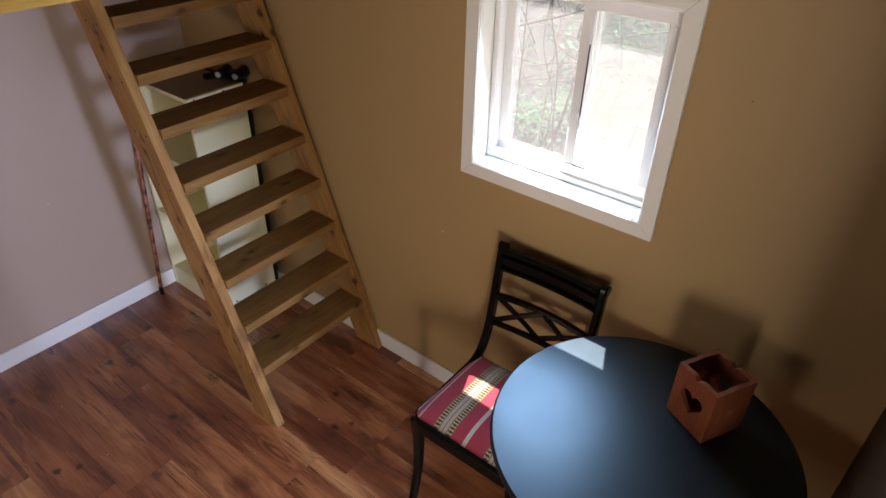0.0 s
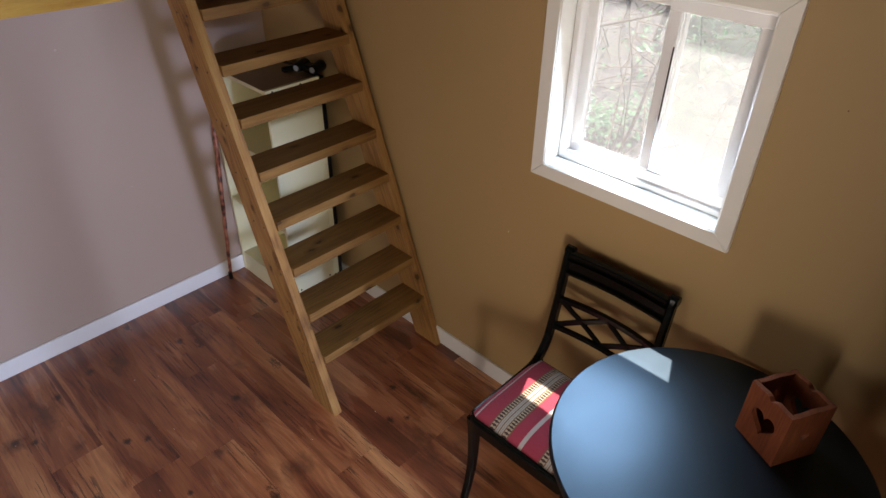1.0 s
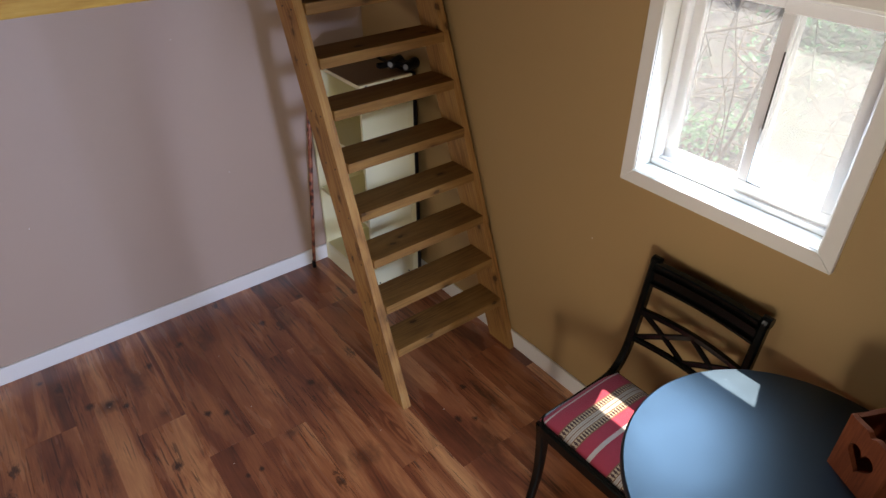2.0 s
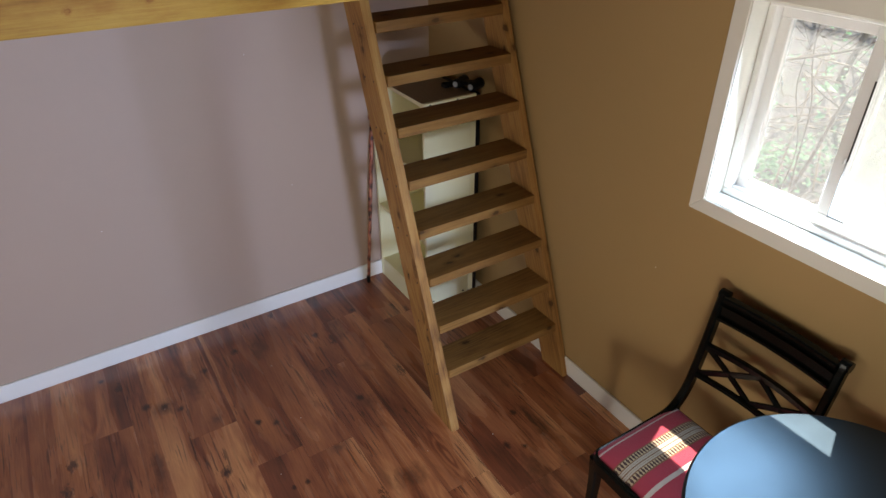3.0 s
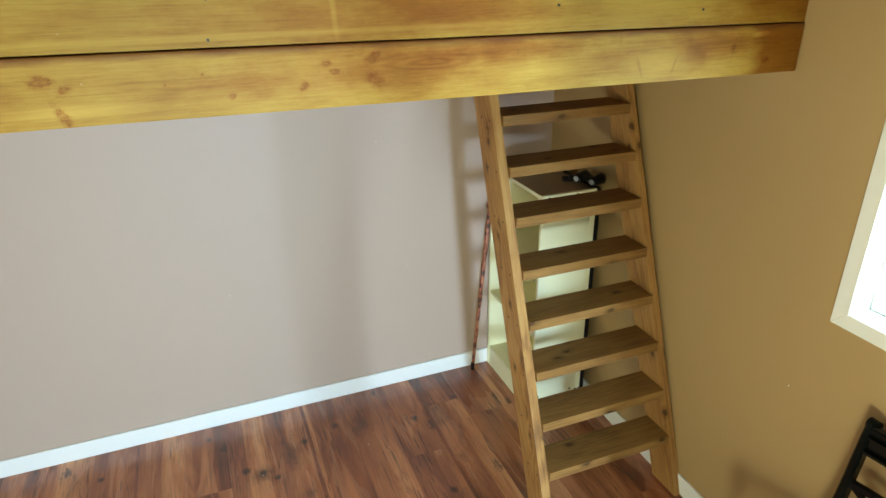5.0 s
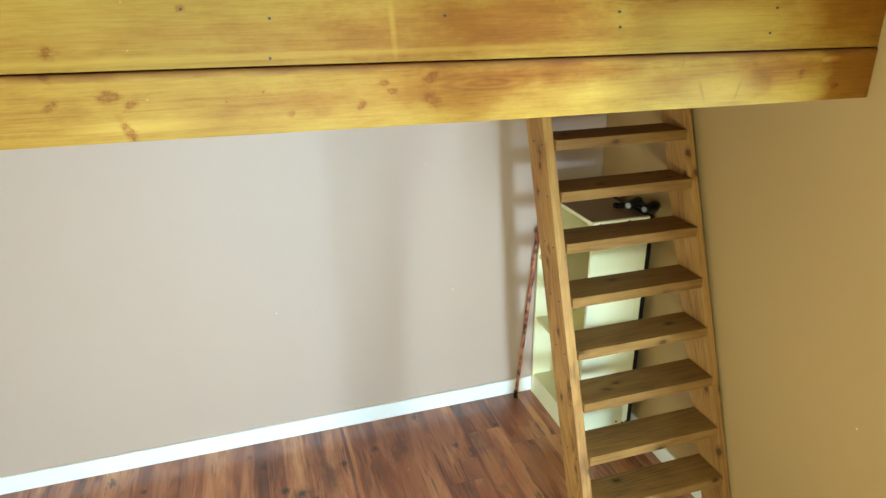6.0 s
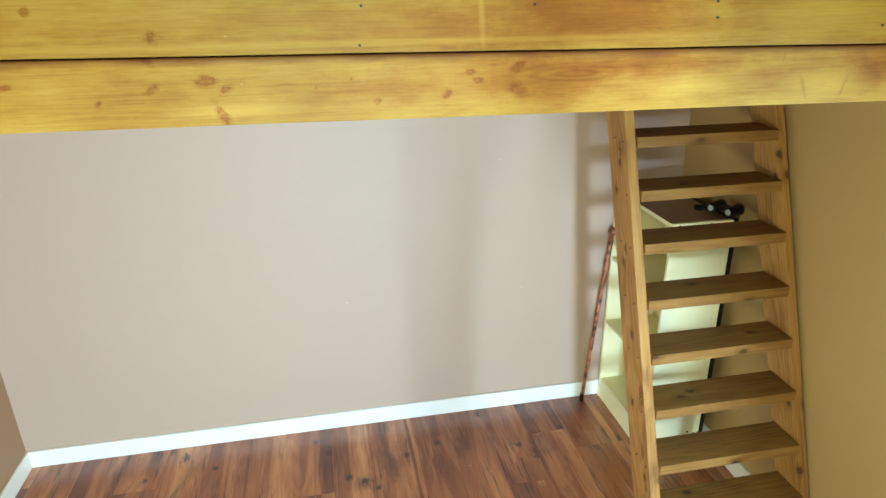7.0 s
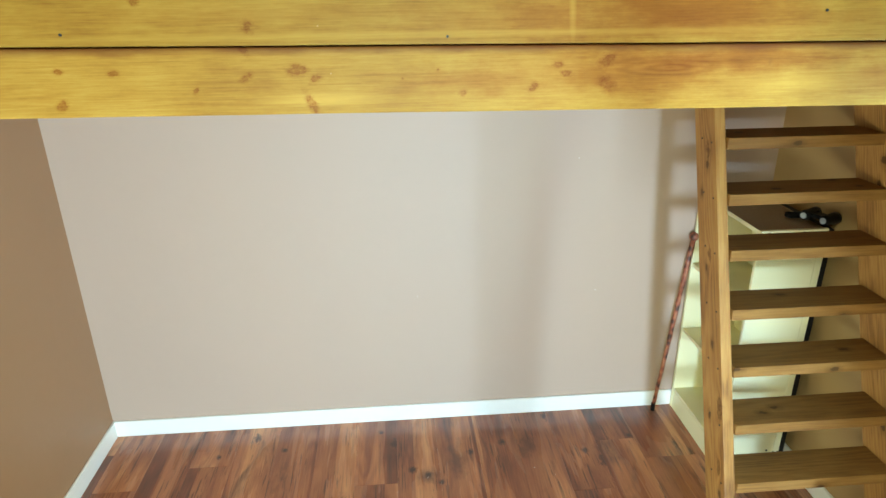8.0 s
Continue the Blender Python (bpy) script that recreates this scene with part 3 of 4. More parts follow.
# ---- the room ----
XW, XE, YS, YN, ZC = -3.15, 0.015, -3.04, 0.0, 3.0
T = 0.14
WY0, WY1, WZ0, WZ1 = -2.302, -1.700, 1.138, 1.738      # window opening inside the casing


def wall(name, boxes, mat, label):
    bm = bmesh.new()
    for b in boxes:
        block(*b, 0, bm)
    return single(name, bm, mat, label, "wall", "structure")


wall("wall_north", [(XW - T, XE + T, YN, YN + T, -0.1, ZC)], NORTH_WALL_TONE, "smooth wall behind the ladder, taupe paint carrying its light tint")
wall("wall_east", [(XE, XE + T, YS, WY0, -0.1, ZC), (XE, XE + T, WY1, YN, -0.1, ZC), (XE, XE + T, WY0, WY1, -0.1, WZ0), (XE, XE + T, WY0, WY1, WZ1, ZC)], EAST_WALL_TONE, "smooth wall round the white window, tan paint carrying its light tint")
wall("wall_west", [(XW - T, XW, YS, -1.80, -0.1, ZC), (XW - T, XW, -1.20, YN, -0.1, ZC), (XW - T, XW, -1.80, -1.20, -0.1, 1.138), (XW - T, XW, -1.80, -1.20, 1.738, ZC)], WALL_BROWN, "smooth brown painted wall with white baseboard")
# South openings and post are assumed, sized to shape bands of light indoors.
wall("wall_south", [(XW - T, -2.27, YS - T, YS, -0.1, ZC), (-0.80, XE + T, YS - T, YS, -0.1, ZC), (-1.280, -1.250, YS - T, YS, -0.1, ZC), (-2.27, -1.280, YS - T, YS, 2.05, ZC), (-1.250, -1.040, YS - T, YS, 1.35, ZC), (-1.040, -0.80, YS - T, YS, 0.78, ZC), (-1.250, -0.80, YS - T, YS, -0.1, 0.14)], LOW_BOUNCE_BOARD, "mostly unseen dark board wall, its openings cut to shape the light")
single("ceiling", block(XW - T, XE + T, YS - T, YN + T, ZC, ZC + 0.1, 0), CEILING, "unseen ceiling above the loft, dark to cut bounced light", "ceiling", "structure")
# Unseen slab, added to hold sky light back from the south openings.
single("porch_roof", block(XW - 0.4, XE + 0.3, YS - 1.6, YS - T, 2.25, 2.33, 0.004), BARK, "unseen slab added over the doorway to keep sky light out", "roof", "structure")
# Unseen blocker in front of the porch lamp; darkens the lower east wall.
single("porch_wall", block(-2.15, -2.03, -3.68, -3.24, -0.6, 0.72, 0.004), LOW_BOUNCE_BOARD, "unseen low block added outside to shade the lower east wall", "wall", "structure")
# Unseen eave, added to limit the sun that falls on seat and table.
single("roof_eave", block(XE + T, 0.42, YS - 0.3, YN + 0.3, 2.40, 2.46, 0.004), BARK, "unseen board eave added to trim the sun through the window", "eave", "structure")


def baseboard(name, a, b, c, d, label):
    single(name, block(a, b, c, d, 0.0, 0.089, 0.003), WHITE, label, "baseboard", "structure")


baseboard("baseboard_north", XW, XE, -0.012, 0, "white painted wooden baseboard along the taupe wall")
baseboard("baseboard_east", XE - 0.012, XE, YS, -0.012, "white painted wooden baseboard under the window wall")
baseboard("baseboard_west", XW, XW + 0.012, YS, -0.012, "white painted wooden baseboard along the brown wall")

# ---- window ----
window = thing("window_1", (XE, -2.0, WZ0), "white sliding vinyl window with mitred white casing", "window", "", "structure")
CW, CX0 = 0.048, XE - 0.018


def mitred(y0, z0, y1, z1, wdir):
    """One length of casing; its ends cut at 45 degrees."""
    bm = bmesh.new()
    dy, dz = y1 - y0, z1 - z0
    ln = math.hypot(dy, dz)
    ty, tz = dy / ln, dz / ln
    ny, nz = wdir
    e = 0.0006
    face = [(y0 + ty * e, z0 + tz * e), (y1 - ty * e, z1 - tz * e), (y1 + ny * CW + ty * (CW - e), z1 + nz * CW + tz * (CW - e)), (y0 + ny * CW - ty * (CW - e), z0 + nz * CW - tz * (CW - e))]
    lo = [bm.verts.new((CX0, a, b)) for a, b in face]
    hi = [bm.verts.new((XE - 0.0005, a, b)) for a, b in face]
    bm.faces.new(lo)
    bm.faces.new(hi[::-1])
    for i in range(4):
        bm.faces.new((lo[i], lo[(i + 1) % 4], hi[(i + 1) % 4], hi[i]))
    bmesh.ops.bevel(bm, geom=bm.edges[:], offset=0.0015, segments=1, affect="EDGES")
    return bm


part("casing", mitred(WY0, WZ0, WY1, WZ0, (0, -1)), WHITE, window)
part("casing", mitred(WY0, WZ1, WY1, WZ1, (0, 1)), WHITE, window)
part("casing", mitred(WY0, WZ0, WY0, WZ1, (-1, 0)), WHITE, window)
part("casing", mitred(WY1, WZ0, WY1, WZ1, (1, 0)), WHITE, window)
JX = 0.075                                              # where the vinyl frame begins
part("window_sill", block(CX0 + 0.004, JX + 0.003, WY0, WY1, WZ0 - 0.02, WZ0 + 0.004, 0.002), WHITE, window)
part("jamb", block(CX0 + 0.004, JX + 0.003, WY0 - 0.012, WY0 + 0.004, WZ0 + 0.0045, WZ1 - 0.0045, 0.001), WHITE, window)
part("jamb", block(CX0 + 0.004, JX + 0.003, WY1 - 0.004, WY1 + 0.012, WZ0 + 0.0045, WZ1 - 0.0045, 0.001), WHITE, window)
part("head_jamb", block(CX0 + 0.004, JX + 0.003, WY0, WY1, WZ1 - 0.004, WZ1 + 0.012, 0.001), WHITE, window)


def ring(x0, x1, y0, y1, z0, z1, w, bev=0.003):
    bm = bmesh.new()
    block(x0, x1, y0, y1, z0, z0 + w, bev, bm)
    block(x0, x1, y0, y1, z1 - w, z1, bev, bm)
    block(x0, x1, y0, y0 + w, z0 + w - 0.001, z1 - w + 0.001, bev, bm)
    block(x0, x1, y1 - w, y1, z0 + w - 0.001, z1 - w + 0.001, bev, bm)
    return bm


fy0, fy1, fz0, fz1 = WY0 + 0.004, WY1 - 0.004, WZ0 + 0.004, WZ1 - 0.004
part("window_frame", ring(JX, JX + 0.07, fy0, fy1, fz0, fz1, 0.022), VINYL, window)
part("track", block(JX + 0.012, JX + 0.016, fy0 + 0.02, fy1 - 0.02, fz0 + 0.02, fz0 + 0.034, 0.001), VINYL, window)
ym = -2.015
fixed = part("fixed_sash", ring(JX + 0.036, JX + 0.062, ym - 0.02, fy1 - 0.02, fz0 + 0.02, fz1 - 0.02, 0.034), VINYL, window)
pane = part("pane", block(JX + 0.047, JX + 0.051, ym + 0.01, fy1 - 0.05, fz0 + 0.05, fz1 - 0.05, 0), GLASS, fixed)
slide = part("sliding_sash", ring(JX + 0.006, JX + 0.034, fy0 + 0.02, ym + 0.02, fz0 + 0.03, fz1 - 0.02, 0.036), VINYL, window)
pane2 = part("pane", block(JX + 0.018, JX + 0.022, fy0 + 0.05, ym - 0.012, fz0 + 0.06, fz1 - 0.05, 0), GLASS, slide)
screen = part("insect_screen", block(JX + 0.06, JX + 0.0605, fy0 + 0.03, ym - 0.018, fz0 + 0.04, fz1 - 0.03, 0), SCREEN, window, "grey insect screen behind the sliding pane")
part("gasket", block(JX + 0.003, JX + 0.008, ym - 0.0168, ym - 0.0132, 1.37, 1.585, 0.001), STEEL, slide, "thin black rubber gasket")
part("gasket", block(JX + 0.004, JX + 0.008, ym - 0.0150, ym - 0.0130, fz0 + 0.066, 1.37, 0.0005), LENS, slide)
part("gasket", block(JX + 0.003, JX + 0.008, ym - 0.06, ym - 0.0125, fz0 + 0.063, fz0 + 0.0655, 0.001), STEEL, slide)
part("latch", block(JX - 0.003, JX + 0.006, ym - 0.012, ym - 0.006, 1.362, 1.380, 0.0015), VINYL, slide, "small white sash latch")
window_w = thing("window_2", (XW, -1.5, WZ0), "white vinyl window in the brown wall under the loft edge", "window", "", "structure")
part("window_frame", ring(XW - 0.13, XW - 0.06, -1.799, -1.201, WZ0 + 0.001, WZ1 - 0.001, 0.03), VINYL, window_w)
pane3 = part("pane", block(XW - 0.10, XW - 0.096, -1.77, -1.23, WZ0 + 0.03, WZ1 - 0.03, 0), GLASS, window_w)
for p in (pane, pane2, pane3, screen):
    p.visible_shadow = False

# ---- loft ----
def level(bm):
    """The loft edge falls a little towards the window wall."""
    for v in bm.verts:
        v.co.z -= 0.0098 * (v.co.x + 1.2)
    return bm


def long_block(x0, x1, y0, y1, z0, z1, bev, cuts=40):
    """A sawn board along x with faintly wavy edges."""
    bm = block(x0, x1, y0, y1, z0, z1, bev, seg=2)
    bmesh.ops.subdivide_edges(bm, edges=[e for e in bm.edges if abs(e.verts[0].co.x - e.verts[1].co.x) > 1], cuts=cuts)
    for v in bm.verts:
        v.co.z += 0.0013 * noise.noise((v.co.x * 2.3, v.co.z * 3, 0.4)) + 0.0005 * noise.noise((v.co.x * 9, v.co.z * 5, 1.4))
        v.co.y += 0.0008 * noise.noise((v.co.x * 3.1, v.co.z * 7, 2.2))
    return level(bm)


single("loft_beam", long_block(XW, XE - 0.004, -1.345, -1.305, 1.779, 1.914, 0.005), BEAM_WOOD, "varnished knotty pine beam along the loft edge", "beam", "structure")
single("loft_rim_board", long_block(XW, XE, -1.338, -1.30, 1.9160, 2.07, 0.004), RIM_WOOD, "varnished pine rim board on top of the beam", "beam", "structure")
# Unseen backing, added so that no light shows through the joint.
single("loft_ledger", block(XW, XE, -1.2985, -1.27, 1.84, 1.978, 0.002), DECK_WOOD, "unseen backing board that keeps the beam joint dark", "beam", "structure")
deck = bmesh.new()
block(XW, -0.78, -1.30, YN, 1.98, 2.02, 0.002, deck)
block(-0.78, XE, -1.30, -1.12, 1.98, 2.02, 0.002, deck)
single("loft_deck", deck, DECK_WOOD, "pine loft deck with a ladder hatch beside the wall", "loft", "structure")

# ---- ladder ----
SL = 0.35
LY0 = -1.222
ang = math.atan(SL)
ladder = thing("loft_ladder", (-0.31, -1.12, 0), "stained pine loft ladder leaning with open plank treads", "ladder")


def lean(x, z):
    """The ladder stands a little out of plumb."""
    near = (x + 0.62) / 0.6
    return x + (0.006 + 0.010 * near) - (0.011 + 0.010 * near) * z


def stringer(x0, x1):
    """Local z along the board, y across it; foot cut level with the floor."""
    ln, w = 2.24, 0.14
    bm = block(x0, x1, 0, w, -0.06, ln, 0.004, seg=2)
    m = Matrix.Translation((0, LY0, 0)) @ Matrix.Rotation(-ang, 4, "X")
    bm.transform(m)
    bmesh.ops.bisect_plane(bm, geom=bm.verts[:] + bm.edges[:] + bm.faces[:], plane_co=(0, 0, 0.0005), plane_no=(0, 0, -1), clear_outer=True)
    bmesh.ops.holes_fill(bm, edges=bm.edges[:])
    for v in bm.verts:
        v.co.x = lean(v.co.x, v.co.z)
    bm.transform(m.inverted())
    ob = part("stringer", bm, LADDER_WOOD_WEST if x0 < -0.5 else LADDER_WOOD_Z, ladder)
    ob.matrix_basis = m
    return ob


stringer(-0.640, -0.602)
stringer(-0.040, -0.004)
TREAD_Z = (0.226, 0.415, 0.607, 0.793, 0.978, 1.167, 1.344, 1.521, 1.709)
for k, z in enumerate(TREAD_Z):
    y = LY0 + SL * z - 0.003
    bm = block(-0.6015, -0.0405, y, y + 0.148, z, z + 0.040, 0.003, seg=2)
    for v in bm.verts:
        v.co.x = lean(v.co.x, v.co.z)
        v.co.z += 0.0012 * noise.noise((v.co.x * 3, k * 5.1, 0.2))
    part("tread", bm, LADDER_WOOD_X, ladder)
    for dy in (0.03, 0.10):
        bm = bmesh.new()
        bmesh.ops.create_cone(bm, cap_ends=True, segments=8, radius1=0.0035, radius2=0.003, depth=0.003, matrix=Matrix.Translation((lean(-0.6405, z), LY0 + SL * z + dy, z + 0.02)) @ Matrix.Rotation(radians(90), 4, "Y"))
        part("nail", bm, STEEL, ladder)

# ---- bookcase ----
case = thing("bookcase", (-0.2, -0.27, 0), "cream open bookcase in the corner behind the ladder", "bookcase")
bx0, bx1, by0, by1, bh = -0.333, -0.060, -0.530, -0.016, 1.160
bm = block(bx0, bx1 - 0.03, by0, by0 + 0.016, 0.0, bh, 0.0015)
block(bx1 - 0.0302, bx1, by0, by0 + 0.016, 0.10, bh, 0.0015, bm)
panel = part("side_panel", bm, CREAM, case)
part("foot", lathe([(0.012, 0.0), (0.014, 0.03), (0.010, 0.06), (0.008, 0.099)], bx1 - 0.016, by0 + 0.02, 12), RUBBER, case, "black plastic levelling foot")
part("side_panel", block(bx0, bx1, by1 - 0.016, by1, 0.0, bh, 0.0015), CREAM, case)
part("back_panel", block(bx1 - 0.006, bx1 - 0.001, by0 + 0.0165, by1 - 0.0165, 0.06, bh - 0.02, 0), CREAM, case)
part("top_panel", block(bx0 + 0.002, bx1 - 0.0065, by0 + 0.0165, by1 - 0.0165, bh - 0.018, bh - 0.003, 0.001), PARTICLE, case, "unpainted brown particle board top")
part("edge_strip", block(bx0, bx0 + 0.0018, by0 + 0.0165, by1 - 0.0165, bh - 0.018, bh - 0.002, 0), CREAM, case)
# Black strip fills the wall gap and stands in for its shade.
part("gap_shade_strip", block(bx1 + 0.0005, bx1 + 0.022, by0 + 0.001, by1, 0.085, bh - 0.004, 0.001), RUBBER, case, "black strip standing in for shade behind the case")
for z in (0.10, 0.45, 0.80):
    part("shelf", block(bx0 + 0.004, bx1 - 0.0065, by0 + 0.0165, by1 - 0.0165, z, z + 0.016, 0.001), CREAM, case)
part("plinth", block(bx0 + 0.003, bx0 + 0.018, by0 + 0.0165, by1 - 0.0165, 0.0, 0.099, 0.001), CREAM, case)
for x, z in ((-0.30, 0.11), (-0.12, 0.11), (-0.30, 1.149), (-0.16, 1.149)):
    bm = bmesh.new()
    bmesh.ops.create_cone(bm, cap_ends=True, segments=10, radius1=0.005, radius2=0.004, depth=0.003, matrix=Matrix.Translation((x, by0 - 0.0012, z)) @ Matrix.Rotation(radians(90), 4, "X"))
    part("screw_cap", bm, RUBBER, panel, "small dark screw head")

# ---- binoculars ----
bino = thing("binoculars", (-0.09, -0.43, bh), "black binoculars with pale lenses lying on the bookcase", "binoculars")
bdir = Vector((0.62, 0.25, 0)).normalized()


def barrel(c):
    c = Vector(c)
    pts = [c - bdir * 0.040, c - bdir * 0.034, c - bdir * 0.02, c - bdir * 0.012, c + bdir * 0.02, c + bdir * 0.036]
    rad = [0.0185, 0.021, 0.021, 0.022, 0.024, 0.025]
    bm = sweep(pts, lambda t: disc(rad[round(t * 5)], 16), (0, 0, 1))
    ob = part("barrel", bm, RUBBER, bino, smooth=True)
    e = sweep([c - bdir * 0.0422, c - bdir * 0.0402], disc(0.0125, 16), (0, 0, 1))
    part("eyepiece", e, LENS, ob, "pale grey coated eyepiece")


barrel((-0.080, -0.430, bh + 0.027))
barrel((-0.046, -0.500, bh + 0.027))
part("bridge", sweep([(-0.080, -0.430, bh + 0.03), (-0.046, -0.500, bh + 0.03)], rect(0.016, 0.05), (0, 0, 1)), RUBBER, bino)
part("strap", sweep(spline([(-0.10, -0.41, bh + 0.012), (-0.135, -0.385, bh + 0.004), (-0.13, -0.35, bh + 0.004), (-0.10, -0.36, bh + 0.006), (-0.075, -0.39, bh + 0.012)], 6), rect(0.014, 0.004, 0.001), (0.2, 0.3, 0.9)), RUBBER, bino, "black webbing strap")

# ---- cane ----
cane = thing("walking_cane", (-0.445, -0.055, 0), "mottled brown wooden cane leaning on the taupe wall", "cane")
c0, c1 = Vector((-0.438, -0.050, 0.012)), Vector((-0.337, -0.024, 0.932))
part("shaft", sweep([c0.lerp(c1, i / 20) + Vector((0.0008 * math.sin(i * 1.7), 0.0006 * math.cos(i * 2.3), 0)) for i in range(21)], lambda t: disc(0.0085 + 0.0035 * t + 0.001 * math.sin(t * 60), 10), (1, 0, 0)), CANE_WOOD, cane, smooth=True)
bm = bmesh.new()
bmesh.ops.create_icosphere(bm, subdivisions=3, radius=0.021)
for v in bm.verts:
    v.co.z *= 1.15
bm.transform(Matrix.Translation(c1 + Vector((0.001, 0, 0.016))))
part("knob", bm, CANE_WOOD, cane, "rounded wooden knob", True)
part("ferrule", sweep([c0 + Vector((0, 0, -0.012)), c0 + Vector((0.001, 0, 0.03))], disc(0.0105, 12), (1, 0, 0)), RUBBER, cane, "black rubber tip")

# ---- chair ----
chair = thing("dining_chair", (-0.31, -2.07, 0), "black lacquered side chair with lattice back and striped red seat", "chair")
CY0, CY1 = -2.258, -1.874


def side_rail(y):
    pts = spline([(-0.520, y, 0.425), (-0.42, y, 0.432), (-0.26, y, 0.436), (-0.165, y, 0.452), (-0.110, y, 0.52), (-0.080, y, 0.64), (-0.058, y, 0.78), (-0.046, y, 0.860), (-0.037, y, 0.890)], 6)
    return sweep(pts, lambda t: rect(0.026, 0.04 - 0.008 * t, 0.006), (0, 1, 0))


for y in (CY0, CY1):
    part("side_frame", side_rail(y), BLACK, chair, smooth=False)
    scroll = sweep([(-0.035, y - 0.0145, 0.886), (-0.035, y + 0.0145, 0.886)], disc(0.017, 16), (0, 0, 1))
    part("scroll", scroll, BLACK, chair)
    part("front_leg", sweep(spline([(-0.505, y, 0.43), (-0.497, y, 0.30), (-0.503, y, 0.15), (-0.535, y, 0.0)], 6), lambda t: rect(0.034 - 0.010 * t, 0.042 - 0.016 * t, 0.005), (0, 1, 0)), BLACK, chair)
    part("rear_leg", sweep(spline([(-0.155, y, 0.45), (-0.135, y, 0.30), (-0.105, y, 0.14), (-0.035, y, 0.0)], 6), lambda t: rect(0.030 - 0.006 * t, 0.040 - 0.012 * t, 0.005), (0, 1, 0)), BLACK, chair)


def back_rail(x, z, w, h, bow, name, label=""):
    n = 14
    pts = [(x + bow * (1 - (2 * i / n - 1) ** 2), CY0 + 0.012 + (CY1 - CY0 - 0.024) * i / n, z) for i in range(n + 1)]
    return part(name, sweep(pts, rect(w, h, min(w, h) * 0.25), (0, 0, 1)), BLACK, chair, label)


back_rail(-0.046, 0.850, 0.078, 0.022, 0.012, "top_rail", "broad black top rail with a moulded lower edge")
back_rail(-0.055, 0.812, 0.014, 0.030, 0.014, "moulding")
back_rail(-0.050, 0.884, 0.018, 0.030, 0.012, "moulding")
back_rail(-0.054, 0.862, 0.006, 0.028, 0.012, "moulding")
back_rail(-0.073, 0.700, 0.026, 0.018, 0.022, "middle_rail")
back_rail(-0.094, 0.588, 0.022, 0.018, 0.018, "lower_rail")


def lattice(ya, za, yb, zb):
    pts = []
    for i in range(9):
        t = i / 8
        y, z = ya + (yb - ya) * t, za + (zb - za) * t
        u = 2 * (y - CY0) / (CY1 - CY0) - 1
        pts.append((-0.094 + (z - 0.588) / 0.112 * 0.021 + 0.02 * (1 - u * u), y, z))
    part("lattice_bar", sweep(pts, rect(0.021, 0.011, 0.003), (0, 0.3, 1)), BLACK, chair)


yl, yr, yc = CY1 - 0.014, CY0 + 0.014, (CY0 + CY1) / 2
for ya, yb in ((yl, yc), (yc, yr)):
    lattice(ya, 0.694, yb, 0.594)
    lattice(ya, 0.594, yb, 0.694)
u_path = []
for cy, sg in ((CY1 + 0.006, 1), (CY0 - 0.006, -1)):
    arc = [(-0.489 - 0.035 * math.sin(a), cy - sg * 0.035 * (1 - math.cos(a)), 0) for a in [radians(15 * i) for i in range(7)]]
    u_path.append([(-0.20, cy, 0)] + arc)
u_path = u_path[0] + u_path[1][::-1]
part("seat_frame", sweep([(x, y, 0.424) for x, y, z in u_path], rect(0.048, 0.022, 0.005), (0, 0, 1)), BLACK, chair)
part("bead", sweep([(x, y, 0.451) for x, y, z in u_path], disc(0.006, 8), (0, 0, 1)), BLACK, chair, "thin black bead round the seat edge")
part("front_rail", block(-0.530, -0.505, CY0 + 0.014, CY1 - 0.014, 0.395, 0.448, 0.006, seg=2), BLACK, chair)
part("rear_rail", block(-0.165, -0.140, CY0 + 0.014, CY1 - 0.014, 0.40, 0.452, 0.005), BLACK, chair)
bm = bmesh.new()
bmesh.ops.create_grid(bm, x_segments=28, y_segments=28, size=0.5)
sx0, sx1, sy0, sy1 = -0.518, -0.150, CY0 - 0.004, CY1 + 0.004
for v in bm.verts:
    u, w = v.co.x * 2, v.co.y * 2
    edge = max(abs(u), abs(w))
    v.co = Vector((sx0 + (u + 1) / 2 * (sx1 - sx0), sy0 + (w + 1) / 2 * (sy1 - sy0), 0.455 + 0.031 * (1 - abs(u) ** 5) * (1 - abs(w) ** 5) + 0.0012 * noise.noise((u * 3, w * 3, 0))))
ext = bmesh.ops.extrude_edge_only(bm, edges=[e for e in bm.edges if e.is_boundary])
for v in [g for g in ext["geom"] if isinstance(g, bmesh.types.BMVert)]:
    v.co.z = 0.43
part("seat", bm, FABRIC, chair, "red woven seat pad with cream figured stripes", True)

# ---- table ----
TC, TR, TZ = (-0.403, -2.566), 0.400, 0.77
table = thing("round_table", (*TC, 0), "round black painted pedestal table beside the wall", "table")
part("tabletop", lathe([(TR - 0.012, TZ - 0.026), (TR - 0.003, TZ - 0.022), (TR, TZ - 0.013), (TR - 0.002, TZ - 0.004), (TR - 0.007, TZ)], *TC, 96), TABLE_BLACK, table)
part("pedestal", lathe([(0.05, 0.16), (0.055, 0.20), (0.035, 0.26), (0.03, 0.45), (0.045, 0.60), (0.05, 0.66), (0.12, 0.70), (0.16, TZ - 0.027)], *TC, 24), BLACK, table, smooth=True)
